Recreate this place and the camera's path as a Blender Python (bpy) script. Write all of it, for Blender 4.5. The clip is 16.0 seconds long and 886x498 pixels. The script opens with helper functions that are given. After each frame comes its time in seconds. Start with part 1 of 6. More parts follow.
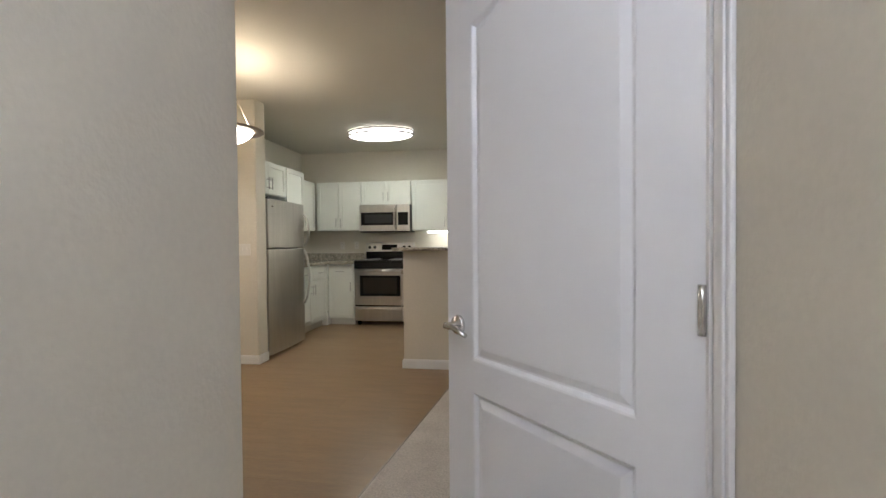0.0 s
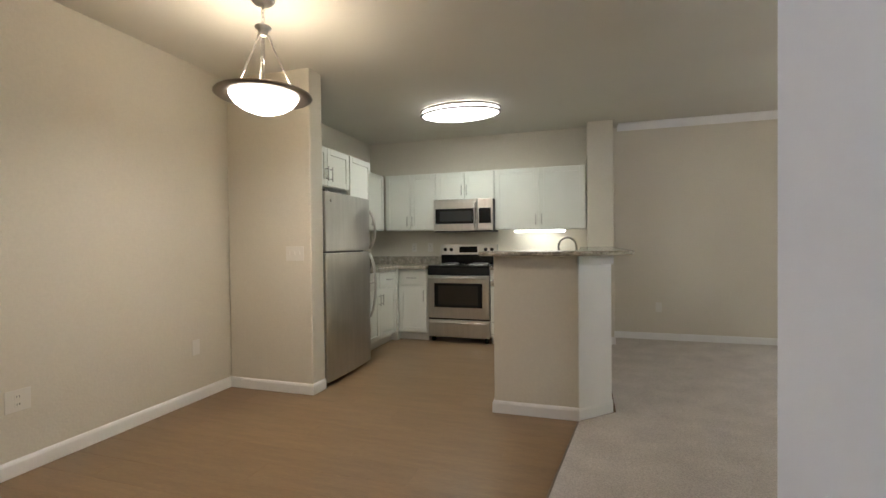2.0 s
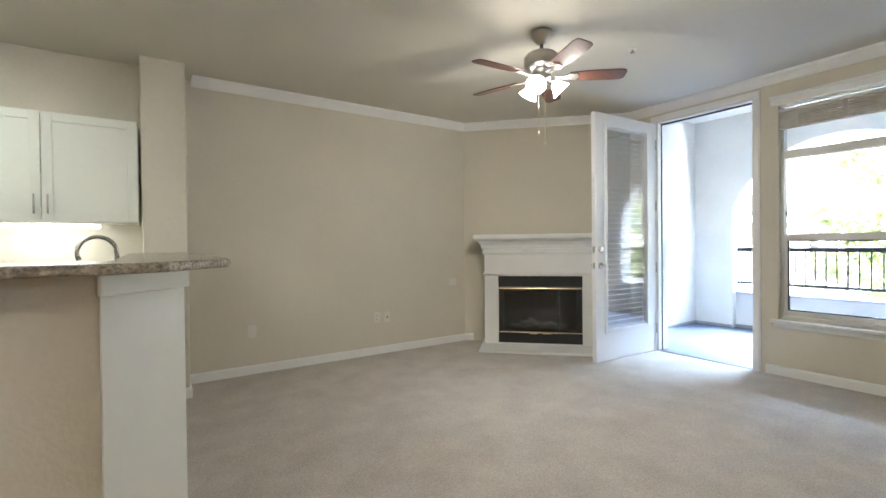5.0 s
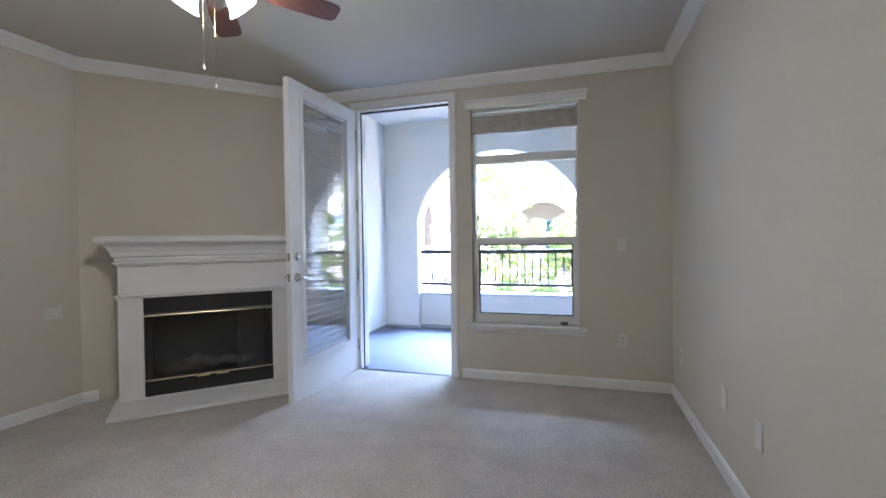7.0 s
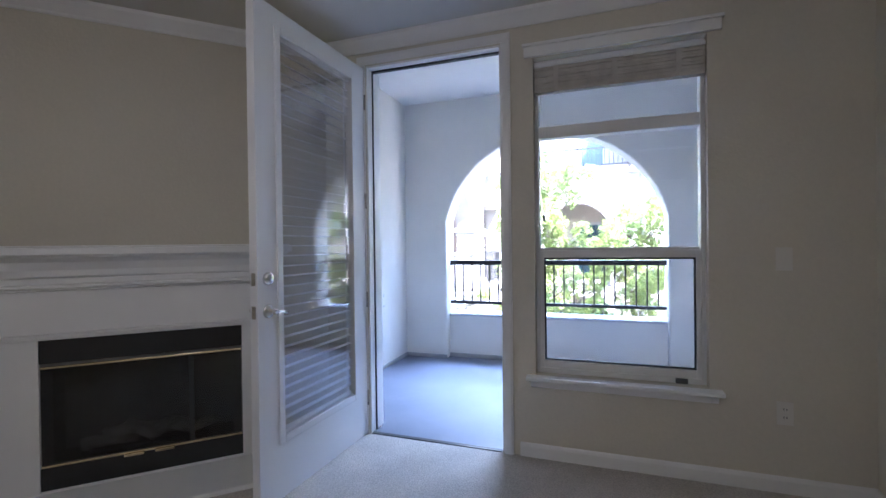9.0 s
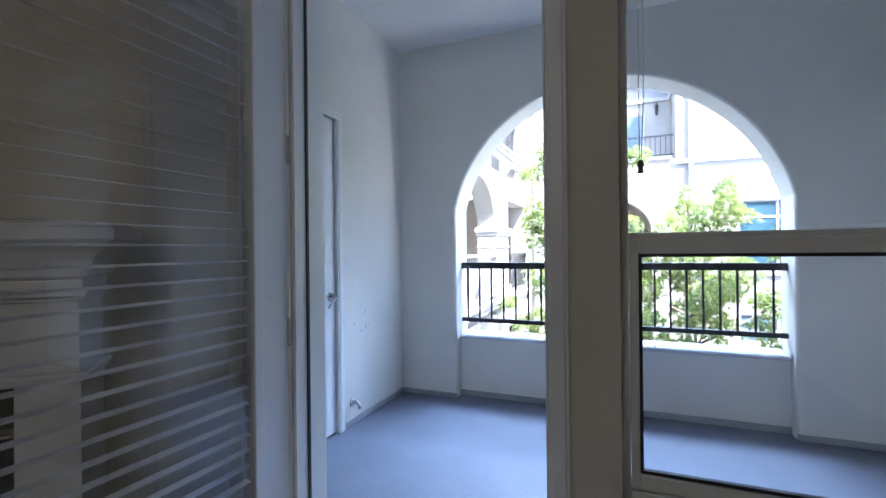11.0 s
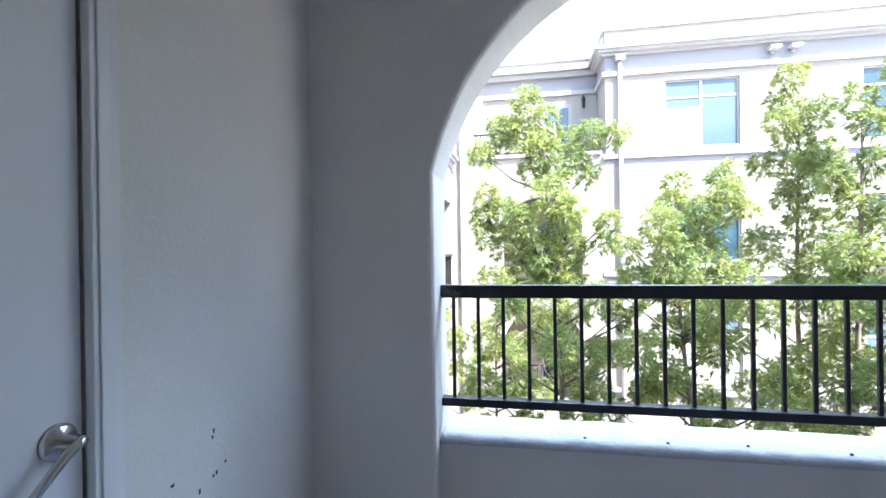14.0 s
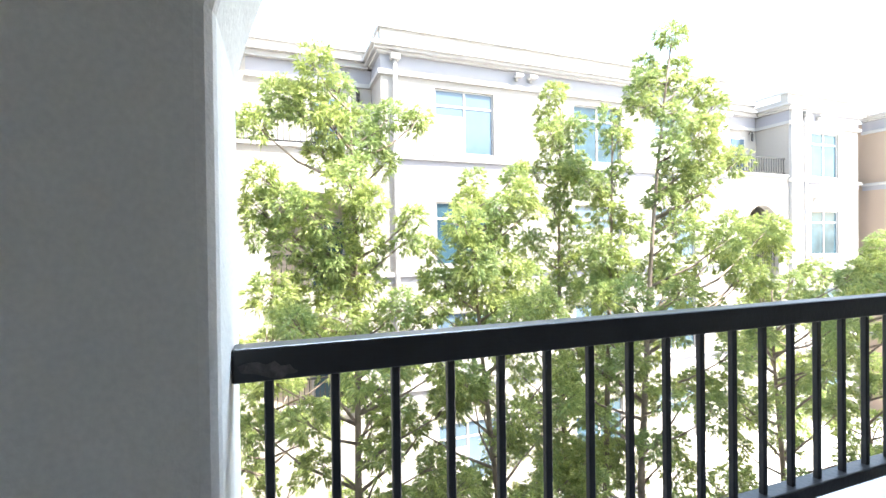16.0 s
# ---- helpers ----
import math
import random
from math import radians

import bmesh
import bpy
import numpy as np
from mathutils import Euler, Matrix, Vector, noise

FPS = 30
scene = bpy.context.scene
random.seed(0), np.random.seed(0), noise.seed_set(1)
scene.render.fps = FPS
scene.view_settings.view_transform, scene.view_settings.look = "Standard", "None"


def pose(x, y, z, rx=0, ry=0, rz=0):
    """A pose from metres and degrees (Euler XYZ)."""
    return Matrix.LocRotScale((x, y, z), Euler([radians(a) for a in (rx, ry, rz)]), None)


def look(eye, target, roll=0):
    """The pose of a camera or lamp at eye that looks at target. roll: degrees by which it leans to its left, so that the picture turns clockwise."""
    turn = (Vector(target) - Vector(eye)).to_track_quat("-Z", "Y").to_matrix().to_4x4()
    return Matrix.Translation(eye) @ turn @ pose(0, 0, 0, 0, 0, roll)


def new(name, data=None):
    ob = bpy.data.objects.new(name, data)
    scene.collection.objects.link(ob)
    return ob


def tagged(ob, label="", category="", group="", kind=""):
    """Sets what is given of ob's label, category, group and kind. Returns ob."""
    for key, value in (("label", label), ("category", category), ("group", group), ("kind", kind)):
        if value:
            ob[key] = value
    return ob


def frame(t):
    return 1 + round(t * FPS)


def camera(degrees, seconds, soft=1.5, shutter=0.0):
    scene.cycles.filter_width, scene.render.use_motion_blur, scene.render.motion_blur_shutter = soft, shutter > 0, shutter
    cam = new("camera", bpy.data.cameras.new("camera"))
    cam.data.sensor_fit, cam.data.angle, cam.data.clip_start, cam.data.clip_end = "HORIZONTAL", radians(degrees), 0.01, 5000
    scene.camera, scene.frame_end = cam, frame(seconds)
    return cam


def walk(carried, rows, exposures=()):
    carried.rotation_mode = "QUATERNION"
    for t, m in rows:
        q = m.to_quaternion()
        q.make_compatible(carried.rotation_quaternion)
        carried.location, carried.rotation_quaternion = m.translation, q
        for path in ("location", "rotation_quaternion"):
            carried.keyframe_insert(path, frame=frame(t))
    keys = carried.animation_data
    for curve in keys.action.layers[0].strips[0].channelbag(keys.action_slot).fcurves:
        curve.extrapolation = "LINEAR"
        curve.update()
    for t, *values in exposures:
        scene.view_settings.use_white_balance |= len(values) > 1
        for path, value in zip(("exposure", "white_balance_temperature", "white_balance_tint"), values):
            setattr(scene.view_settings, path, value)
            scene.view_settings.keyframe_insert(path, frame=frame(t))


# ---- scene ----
cam = camera(89.8, 16.0)
PATH = [
    (0, (0.248, 0.439, 1.184), (-0.037, 2.418, 1.149), -0.5),
    (0.5, (0.16, 0.686, 1.181), (-0.06, 2.673, 1.15), -0.4),
    (1, (0.095, 0.952, 1.17), (-0.13, 2.939, 1.144), -0.8),
    (1.5, (0.022, 1.195, 1.167), (-0.342, 3.161, 1.148), -0.9),
    (2, (-0.129, 1.418, 1.194), (-0.721, 3.328, 1.165), -0.6),
    (2.5, (-0.211, 1.649, 1.19), (-0.885, 3.532, 1.169), -0.7),
    (3, (-0.25, 1.899, 1.211), (-0.945, 3.774, 1.189), -0.9),
    (3.5, (-0.268, 2.173, 1.187), (-0.784, 4.106, 1.173), -0.7),
    (4, (-0.239, 2.427, 1.171), (-0.213, 4.427, 1.155), -0.5),
    (4.5, (-0.149, 2.682, 1.172), (0.47, 4.583, 1.153), -0.6),
    (5, (-0.038, 2.925, 1.172), (1.074, 4.587, 1.149), -0.6),
    (5.2, (0.03, 2.994, 1.178), (1.301, 4.537, 1.155), -0.6),
    (7.3, (0.896, 3.727, 1.211), (2.823, 4.262, 1.185), -0.6),
    (7.5, (1.014, 3.781, 1.223), (2.941, 4.314, 1.201), -0.5),
    (8, (1.293, 3.923, 1.23), (3.215, 4.476, 1.208), -0.7),
    (8.5, (1.554, 4.06, 1.243), (3.463, 4.657, 1.223), -0.8),
    (9, (1.885, 4.158, 1.249), (3.773, 4.816, 1.234), -0.7),
    (9.2, (2.006, 4.181, 1.253), (3.883, 4.873, 1.236), -0.7),
    (11.3, (3.45, 4.608, 1.183), (5.3, 5.367, 1.186), -0.6),
    (11.5, (3.588, 4.692, 1.19), (5.458, 5.40, 1.18), -0.9),
    (12, (3.887, 4.818, 1.194), (5.796, 5.416, 1.178), -0.6),
    (12.5, (4.181, 5.016, 1.186), (6.115, 5.527, 1.183), -0.6),
    (13, (4.458, 5.161, 1.19), (6.407, 5.61, 1.188), -0.7),
    (13.5, (4.72, 5.283, 1.206), (6.679, 5.687, 1.201), -0.7),
    (14, (4.959, 5.437, 1.228), (6.929, 5.785, 1.225), -0.8),
    (14.5, (5.189, 5.533, 1.226), (7.178, 5.74, 1.224), -0.9),
    (15, (5.48, 5.604, 1.22), (7.48, 5.607, 1.214), -0.8),
    (15.5, (5.728, 5.674, 1.211), (7.709, 5.396, 1.204), -0.8),
    (16, (6.02, 5.695, 1.228), (7.899, 5.009, 1.214), -0.7),
]

# ---- world, sun, lamps, exposure are set here ----
EXPOSURES = [(0, 4.74, 5780, 14), (1.5, 4.66, 5820, 14), (2.2, 4.86, 5760, 13), (3.5, 5.10, 5760, 11), (5.2, 5.22, 5640, 11), (7.3, 4.46, 5200, 18), (8.0, 4.27, 5200, 18), (9.2, 3.76, 5120, 21),
             (11.3, 2.94, 5330, 15), (12.0, 2.68, 5450, 15), (12.6, 2.56, 5570, 15), (13.5, 2.36, 5750, 16), (14.4, 2.36, 5900, 15), (15.0, 2.39, 6130, 14), (16, 2.47, 6480, 11)]
walk(cam, [(t, look(eye, target, roll)) for t, eye, target, roll in PATH], EXPOSURES)

SUN_STRENGTH, SKY_STRENGTH = 4.6, 0.15
SUN_FROM = Vector((-0.42, -0.45, 0.79)).normalized()
PENDANT_W, KITCHEN_W, STRIP_W, FAN_W, HALL_W = 0.82, 0.33, 0.026, 1.04, 1.45
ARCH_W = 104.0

world = bpy.data.worlds.new("sky")
scene.world = world
world.use_nodes = True
wn = world.node_tree.nodes
sky = wn.new("ShaderNodeTexSky")
sky.sky_type = 'NISHITA'
sky.sun_disc = False
sky.air_density = 1.6
sky.dust_density = 2.0
sky.sun_elevation = math.asin(SUN_FROM.z)
sky.sun_rotation = math.atan2(SUN_FROM.x, SUN_FROM.y)
wn["Background"].inputs["Strength"].default_value = SKY_STRENGTH
world.node_tree.links.new(sky.outputs["Color"], wn["Background"].inputs["Color"])

sun = new("sun", bpy.data.lights.new("sun", 'SUN'))
sun.data.energy = SUN_STRENGTH
sun.data.angle = radians(0.6)
sun.data.color = (1.0, 0.95, 0.88)
sun.matrix_world = look(SUN_FROM * 40, (0, 0, 0))


def lamp(name, kind, place, watts, colour, size=0.1, aim=None):
    data = bpy.data.lights.new(name, kind)
    data.energy, data.color = watts, colour
    if kind == 'AREA':
        data.shape, data.size = 'DISK', size
    else:
        data.shadow_soft_size = size
    ob = new(name, data)
    ob.matrix_world = look(place, aim or (place[0], place[1], place[2] - 1.0)) if kind != 'POINT' else Matrix.Translation(place)
    return ob


# fill lamp added out of view above the arch, in place of sky light
arch_fill = bpy.data.lights.new("arch_fill_lamp", 'AREA')
arch_fill.shape, arch_fill.size, arch_fill.size_y, arch_fill.energy, arch_fill.color = 'RECTANGLE', 3.2, 1.4, ARCH_W, (0.66, 0.82, 1.0)
new("arch_fill_lamp", arch_fill).matrix_world = look((9.3, 4.63, 4.75), (4.7, 4.63, 1.2))

# ---- materials ----
def mat(name, colour, rough=0.5, metal=0.0, vary=0.06, scale=6.0, fine=0.0, fine_scale=200.0, bump=0.0, bump_scale=150.0, stretch=(1, 1, 1), spread=0.0, spec=0.5):
    m = bpy.data.materials.new(name)
    m.use_nodes = True
    nt, b = m.node_tree, m.node_tree.nodes["Principled BSDF"]
    b.inputs["Roughness"].default_value, b.inputs["Metallic"].default_value = rough, metal
    b.inputs["Specular IOR Level"].default_value = spec
    tc = nt.nodes.new("ShaderNodeTexCoord")
    mp = nt.nodes.new("ShaderNodeMapping")
    mp.inputs["Scale"].default_value = stretch
    nt.links.new(tc.outputs["Object"], mp.inputs["Vector"])

    def noisy(s, detail):
        n = nt.nodes.new("ShaderNodeTexNoise")
        n.inputs["Scale"].default_value, n.inputs["Detail"].default_value = s, detail
        nt.links.new(mp.outputs["Vector"], n.inputs["Vector"])
        return n
    big = noisy(scale, 4)
    hsv = nt.nodes.new("ShaderNodeHueSaturation")
    hsv.inputs["Color"].default_value = (*colour, 1)
    ramp = nt.nodes.new("ShaderNodeMapRange")
    ramp.inputs[1].default_value, ramp.inputs[2].default_value = 0.3, 0.7
    ramp.inputs[3].default_value, ramp.inputs[4].default_value = 1 - vary, 1 + vary
    nt.links.new(big.outputs["Fac"], ramp.inputs[0])
    val = ramp.outputs[0]
    if fine:
        f = noisy(fine_scale, 3)
        r2 = nt.nodes.new("ShaderNodeMapRange")
        r2.inputs[1].default_value, r2.inputs[2].default_value = 0.3, 0.7
        r2.inputs[3].default_value, r2.inputs[4].default_value = 1 - fine, 1 + fine
        nt.links.new(f.outputs["Fac"], r2.inputs[0])
        mu = nt.nodes.new("ShaderNodeMath")
        mu.operation = 'MULTIPLY'
        nt.links.new(val, mu.inputs[0])
        nt.links.new(r2.outputs[0], mu.inputs[1])
        val = mu.outputs[0]
    if spread:
        oi = nt.nodes.new("ShaderNodeObjectInfo")
        r3 = nt.nodes.new("ShaderNodeMapRange")
        r3.inputs[3].default_value, r3.inputs[4].default_value = 1 - spread, 1 + spread
        nt.links.new(oi.outputs["Random"], r3.inputs[0])
        mu = nt.nodes.new("ShaderNodeMath")
        mu.operation = 'MULTIPLY'
        nt.links.new(val, mu.inputs[0])
        nt.links.new(r3.outputs[0], mu.inputs[1])
        val = mu.outputs[0]
    nt.links.new(val, hsv.inputs["Value"])
    nt.links.new(hsv.outputs["Color"], b.inputs["Base Color"])
    if bump:
        bn = noisy(bump_scale, 3)
        bp = nt.nodes.new("ShaderNodeBump")
        bp.inputs["Strength"].default_value, bp.inputs["Distance"].default_value = bump, 0.01
        nt.links.new(bn.outputs["Fac"], bp.inputs["Height"])
        nt.links.new(bp.outputs["Normal"], b.inputs["Normal"])
    return m


def emitter(name, colour, strength):
    m = bpy.data.materials.new(name)
    m.use_nodes = True
    b = m.node_tree.nodes["Principled BSDF"]
    b.inputs["Base Color"].default_value = (0.85, 0.85, 0.82, 1)
    b.inputs["Emission Color"].default_value = (*colour, 1)
    b.inputs["Emission Strength"].default_value = strength
    b.inputs["Roughness"].default_value = 0.4
    return m


def glassy(name, colour=(1, 1, 1), gloss=0.08, see=True):
    m = bpy.data.materials.new(name)
    m.use_nodes = True
    nt = m.node_tree
    nt.nodes.clear()
    out = nt.nodes.new("ShaderNodeOutputMaterial")
    a = nt.nodes.new("ShaderNodeBsdfTransparent")
    a.inputs["Color"].default_value = (*colour, 1)
    g = nt.nodes.new("ShaderNodeBsdfGlossy")
    g.inputs["Roughness"].default_value = 0.01
    lw = nt.nodes.new("ShaderNodeLayerWeight")
    lw.inputs["Blend"].default_value = 0.5
    pw = nt.nodes.new("ShaderNodeMath")
    pw.operation, pw.inputs[1].default_value = 'POWER', 4.0
    fr = nt.nodes.new("ShaderNodeMath")
    fr.operation, fr.inputs[1].default_value, fr.inputs[2].default_value = 'MULTIPLY_ADD', 0.85, 0.035 + gloss * 0.2
    nt.links.new(lw.outputs["Facing"], pw.inputs[0])
    nt.links.new(pw.outputs[0], fr.inputs[0])
    mx = nt.nodes.new("ShaderNodeMixShader")
    nt.links.new(fr.outputs[0], mx.inputs[0])
    nt.links.new(a.outputs[0], mx.inputs[1])
    nt.links.new(g.outputs[0], mx.inputs[2])
    nt.links.new(mx.outputs[0], out.inputs["Surface"])
    return m


M_WALL = mat("beige wall paint", (0.64, 0.60, 0.505), 0.75, vary=0.025, scale=1.4, fine=0.02, fine_scale=60, bump=0.15, bump_scale=72, spec=0.3)
M_CEIL = mat("ceiling paint", (0.63, 0.605, 0.535), 0.85, vary=0.02, scale=1.2, bump=0.12, bump_scale=70, spec=0.2)
M_TRIM = mat("white semi-gloss trim", (0.80, 0.795, 0.78), 0.35, vary=0.02, scale=3, bump=0.04, bump_scale=40)
M_DOOR = mat("white door paint", (0.79, 0.79, 0.80), 0.38, vary=0.015, scale=2, bump=0.05, bump_scale=60)
M_CAB = mat("white cabinet paint", (0.74, 0.74, 0.675), 0.4, vary=0.02, scale=3, bump=0.03, bump_scale=30)
M_KICK = mat("toe kick paint", (0.66, 0.64, 0.58), 0.5, vary=0.04)
M_WOOD = mat("oak laminate plank", (0.236, 0.153, 0.078), 0.34, vary=0.10, scale=2.5, fine=0.09, fine_scale=26, bump=0.02, bump_scale=30, stretch=(1.0, 9.0, 9.0), spread=0.05)
M_SUB = mat("plank underside", (0.15, 0.10, 0.06), 0.8)
M_CARPET = mat("cut pile carpet", (0.56, 0.52, 0.475), 0.95, vary=0.09, scale=4.0, fine=0.17, fine_scale=120, bump=0.9, bump_scale=130, spec=0.05)
M_STEEL = mat("brushed stainless steel", (0.56, 0.54, 0.50), 0.33, 1.0, vary=0.06, scale=2.0, fine=0.05, fine_scale=40, bump=0.02, bump_scale=60, stretch=(14, 14, 1))
M_CHROME = mat("satin nickel", (0.62, 0.61, 0.59), 0.25, 1.0, vary=0.03)
M_BLACK = mat("black enamel", (0.012, 0.012, 0.013), 0.2, vary=0.1)
M_BLACKG = mat("black oven glass", (0.010, 0.0095, 0.009), 0.07, vary=0.05, spec=0.22)
M_GREY = mat("dark grey plastic", (0.10, 0.10, 0.10), 0.45)
M_GRANITE = mat("speckled brown granite", (0.36, 0.325, 0.265), 0.16, vary=0.35, scale=24, fine=0.45, fine_scale=110)
M_PLATE = mat("white plastic plate", (0.70, 0.675, 0.615), 0.4, vary=0.01)
M_SLOT = mat("dark slot", (0.04, 0.04, 0.04), 0.6)
M_BRASS = mat("polished brass", (0.72, 0.60, 0.38), 0.22, 1.0, vary=0.05)
M_FIREBLACK = mat("matt black firebox metal", (0.018, 0.018, 0.018), 0.45, vary=0.15)
M_BRICKGREY = mat("sooty refractory panel", (0.2, 0.19, 0.175), 0.9, vary=0.3, scale=8, bump=0.5, bump_scale=30)
M_LOG = mat("ashen ceramic log", (0.5, 0.46, 0.42), 0.9, vary=0.35, scale=12, bump=0.6, bump_scale=40)
M_WALNUT = mat("walnut fan blade", (0.075, 0.032, 0.021), 0.38, vary=0.25, scale=5, fine=0.15, fine_scale=40, stretch=(1, 10, 10))
M_NICKEL = mat("brushed nickel", (0.50, 0.48, 0.45), 0.32, 1.0, vary=0.05)
M_BRONZE = mat("pewter lamp metal", (0.26, 0.22, 0.18), 0.4, 0.9, vary=0.08)
M_BOWL = emitter("lit alabaster glass", (1.0, 0.86, 0.66), 0.4)
M_DIFF = emitter("lit acrylic diffuser", (1.0, 0.95, 0.82), 0.36)
M_STRIP = emitter("lit strip lens", (1.0, 0.96, 0.82), 0.34)
M_FGLASS = emitter("lit frosted glass shade", (1.0, 0.9, 0.74), 0.4)
M_GLASS = glassy("window glass")
M_FGL = glassy("smoked fire glass", (0.45, 0.45, 0.46), 0.1)
M_BLIND = mat("white aluminium slat", (0.74, 0.74, 0.75), 0.45, vary=0.02)
M_VINYL = mat("white vinyl frame", (0.74, 0.735, 0.72), 0.4, vary=0.02)
M_GASKET = mat("black rubber seal", (0.02, 0.02, 0.022), 0.6)
M_SHADE = mat("stacked fabric shade", (0.50, 0.475, 0.43), 0.8, vary=0.12, scale=12, bump=0.2, bump_scale=60)
M_STUCCO = mat("painted stucco", (0.78, 0.755, 0.70), 0.85, vary=0.04, scale=2.0, fine=0.04, fine_scale=120, bump=0.16, bump_scale=80, spec=0.2)
M_SOFFIT = mat("white ceiling stucco", (0.84, 0.83, 0.80), 0.85, vary=0.03, scale=2.0, fine=0.03, fine_scale=120, bump=0.25, bump_scale=70, spec=0.2)
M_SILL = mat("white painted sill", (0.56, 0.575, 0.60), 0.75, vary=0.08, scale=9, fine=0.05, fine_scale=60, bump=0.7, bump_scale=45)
M_DECK = mat("blue grey deck coating", (0.175, 0.187, 0.24), 0.55, vary=0.06, scale=3.5, fine=0.06, fine_scale=90, bump=0.25, bump_scale=120)
M_DECKBASE = mat("grey deck flashing", (0.36, 0.365, 0.37), 0.6, vary=0.1)
M_IRON = mat("black painted iron", (0.018, 0.019, 0.021), 0.38, vary=0.2, scale=15, bump=0.1, bump_scale=80)
M_PEEL = mat("peeling grey paint", (0.07, 0.062, 0.06), 0.8, vary=0.4, scale=60, bump=0.6, bump_scale=90)
M_SCUFF = mat("dark scuff", (0.08, 0.08, 0.09), 0.8)
M_FACADE = mat("cream facade stucco", (0.37, 0.352, 0.325), 0.9, vary=0.03, scale=0.6, fine=0.03, fine_scale=20, spec=0.1)
M_FACADE2 = mat("grey facade band", (0.31, 0.31, 0.335), 0.9, vary=0.04, scale=0.6, spec=0.1)
M_PINK = mat("tan facade stucco", (0.37, 0.29, 0.23), 0.9, vary=0.03, scale=0.6, spec=0.1)
M_FTRIM = mat("white facade trim", (0.42, 0.41, 0.40), 0.8, vary=0.03, spec=0.1)
# the brown-grey shade inside the loggias is put into this wall colour
M_FSHADE = mat("loggia wall in shade brown", (0.40, 0.345, 0.29), 0.9)
M_PANE = mat("reflecting pane", (0.035, 0.075, 0.10), 0.05, vary=0.3, scale=1.5)
M_PANEBLIND = mat("pane with closed blind", (0.10, 0.15, 0.20), 0.12, vary=0.05, scale=2)
M_BARK = mat("grey brown bark", (0.23, 0.185, 0.145), 0.9, vary=0.3, scale=10, bump=0.6, bump_scale=40)
M_GROUND = mat("courtyard paving", (0.58, 0.56, 0.53), 0.9, vary=0.1, scale=0.8)


def leafy(name, young, old, cool):
    """Thin translucent leaves: each between two greens, and cooler in patches of the crown."""
    m = bpy.data.materials.new(name)
    m.use_nodes = True
    nt = m.node_tree
    p = nt.nodes["Principled BSDF"]
    p.inputs["Roughness"].default_value = 0.45

    def mixed(fac, first, second):
        mx = nt.nodes.new("ShaderNodeMix")
        mx.data_type = 'RGBA'
        nt.links.new(fac, mx.inputs[0])
        for k, c in ((6, first), (7, second)):
            if isinstance(c, tuple):
                mx.inputs[k].default_value = (*c, 1)
            else:
                nt.links.new(c, mx.inputs[k])
        return mx.outputs[2]
    geo = nt.nodes.new("ShaderNodeNewGeometry")
    tc = nt.nodes.new("ShaderNodeTexCoord")
    patch = nt.nodes.new("ShaderNodeTexNoise")
    patch.inputs["Scale"].default_value, patch.inputs["Detail"].default_value = 2.0, 2
    nt.links.new(tc.outputs["Object"], patch.inputs["Vector"])
    rng = nt.nodes.new("ShaderNodeMapRange")
    rng.inputs[1].default_value, rng.inputs[2].default_value = 0.42, 0.66
    rng.inputs[3].default_value, rng.inputs[4].default_value = 0.0, 0.5
    nt.links.new(patch.outputs["Fac"], rng.inputs[0])
    col = mixed(rng.outputs[0], mixed(geo.outputs["Random Per Island"], old, young), cool)
    nt.links.new(col, p.inputs["Base Color"])
    tr = nt.nodes.new("ShaderNodeBsdfTranslucent")
    nt.links.new(col, tr.inputs["Color"])
    mx = nt.nodes.new("ShaderNodeMixShader")
    mx.inputs[0].default_value = 0.5
    nt.links.new(p.outputs[0], mx.inputs[1])
    nt.links.new(tr.outputs[0], mx.inputs[2])
    nt.links.new(mx.outputs[0], nt.nodes["Material Output"].inputs["Surface"])
    return m


M_LEAF = leafy("narrow green leaves", (0.50, 0.55, 0.19), (0.215, 0.28, 0.09), (0.20, 0.31, 0.15))


# ---- mesh helpers ----
def box(bm, a, b, turn=None):
    lo, hi = [min(p, q) for p, q in zip(a, b)], [max(p, q) for p, q in zip(a, b)]
    m = Matrix.Translation([(p + q) / 2 for p, q in zip(lo, hi)]) @ Matrix.Diagonal((*[q - p for p, q in zip(lo, hi)], 1))
    return bmesh.ops.create_cube(bm, size=1, matrix=(turn @ m) if turn else m)["verts"]


def bevel(bm, w=0.004, seg=2, angle=30):
    edges = [e for e in bm.edges if len(e.link_faces) == 2 and e.calc_face_angle(0) > radians(angle)]
    bmesh.ops.bevel(bm, geom=edges, offset=w, segments=seg, profile=0.5, affect='EDGES', clamp_overlap=True)
    return bm


def boxes(*pairs, w=0.0, seg=2):
    bm = bmesh.new()
    for a, b in pairs:
        box(bm, a, b)
    return bevel(bm, w, seg) if w else bm


def prism(points, z0, z1, w=0.0, seg=2):
    """A flat outline in x and y, raised from z0 to z1."""
    bm = bmesh.new()
    low = [bm.verts.new((x, y, z0)) for x, y in points]
    top = [bm.verts.new((x, y, z1)) for x, y in points]
    bm.faces.new(low[::-1]), bm.faces.new(top)
    for i in range(len(points)):
        j = (i + 1) % len(points)
        bm.faces.new((low[i], low[j], top[j], top[i]))
    bmesh.ops.recalc_face_normals(bm, faces=bm.faces)
    return bevel(bm, w, seg) if w else bm


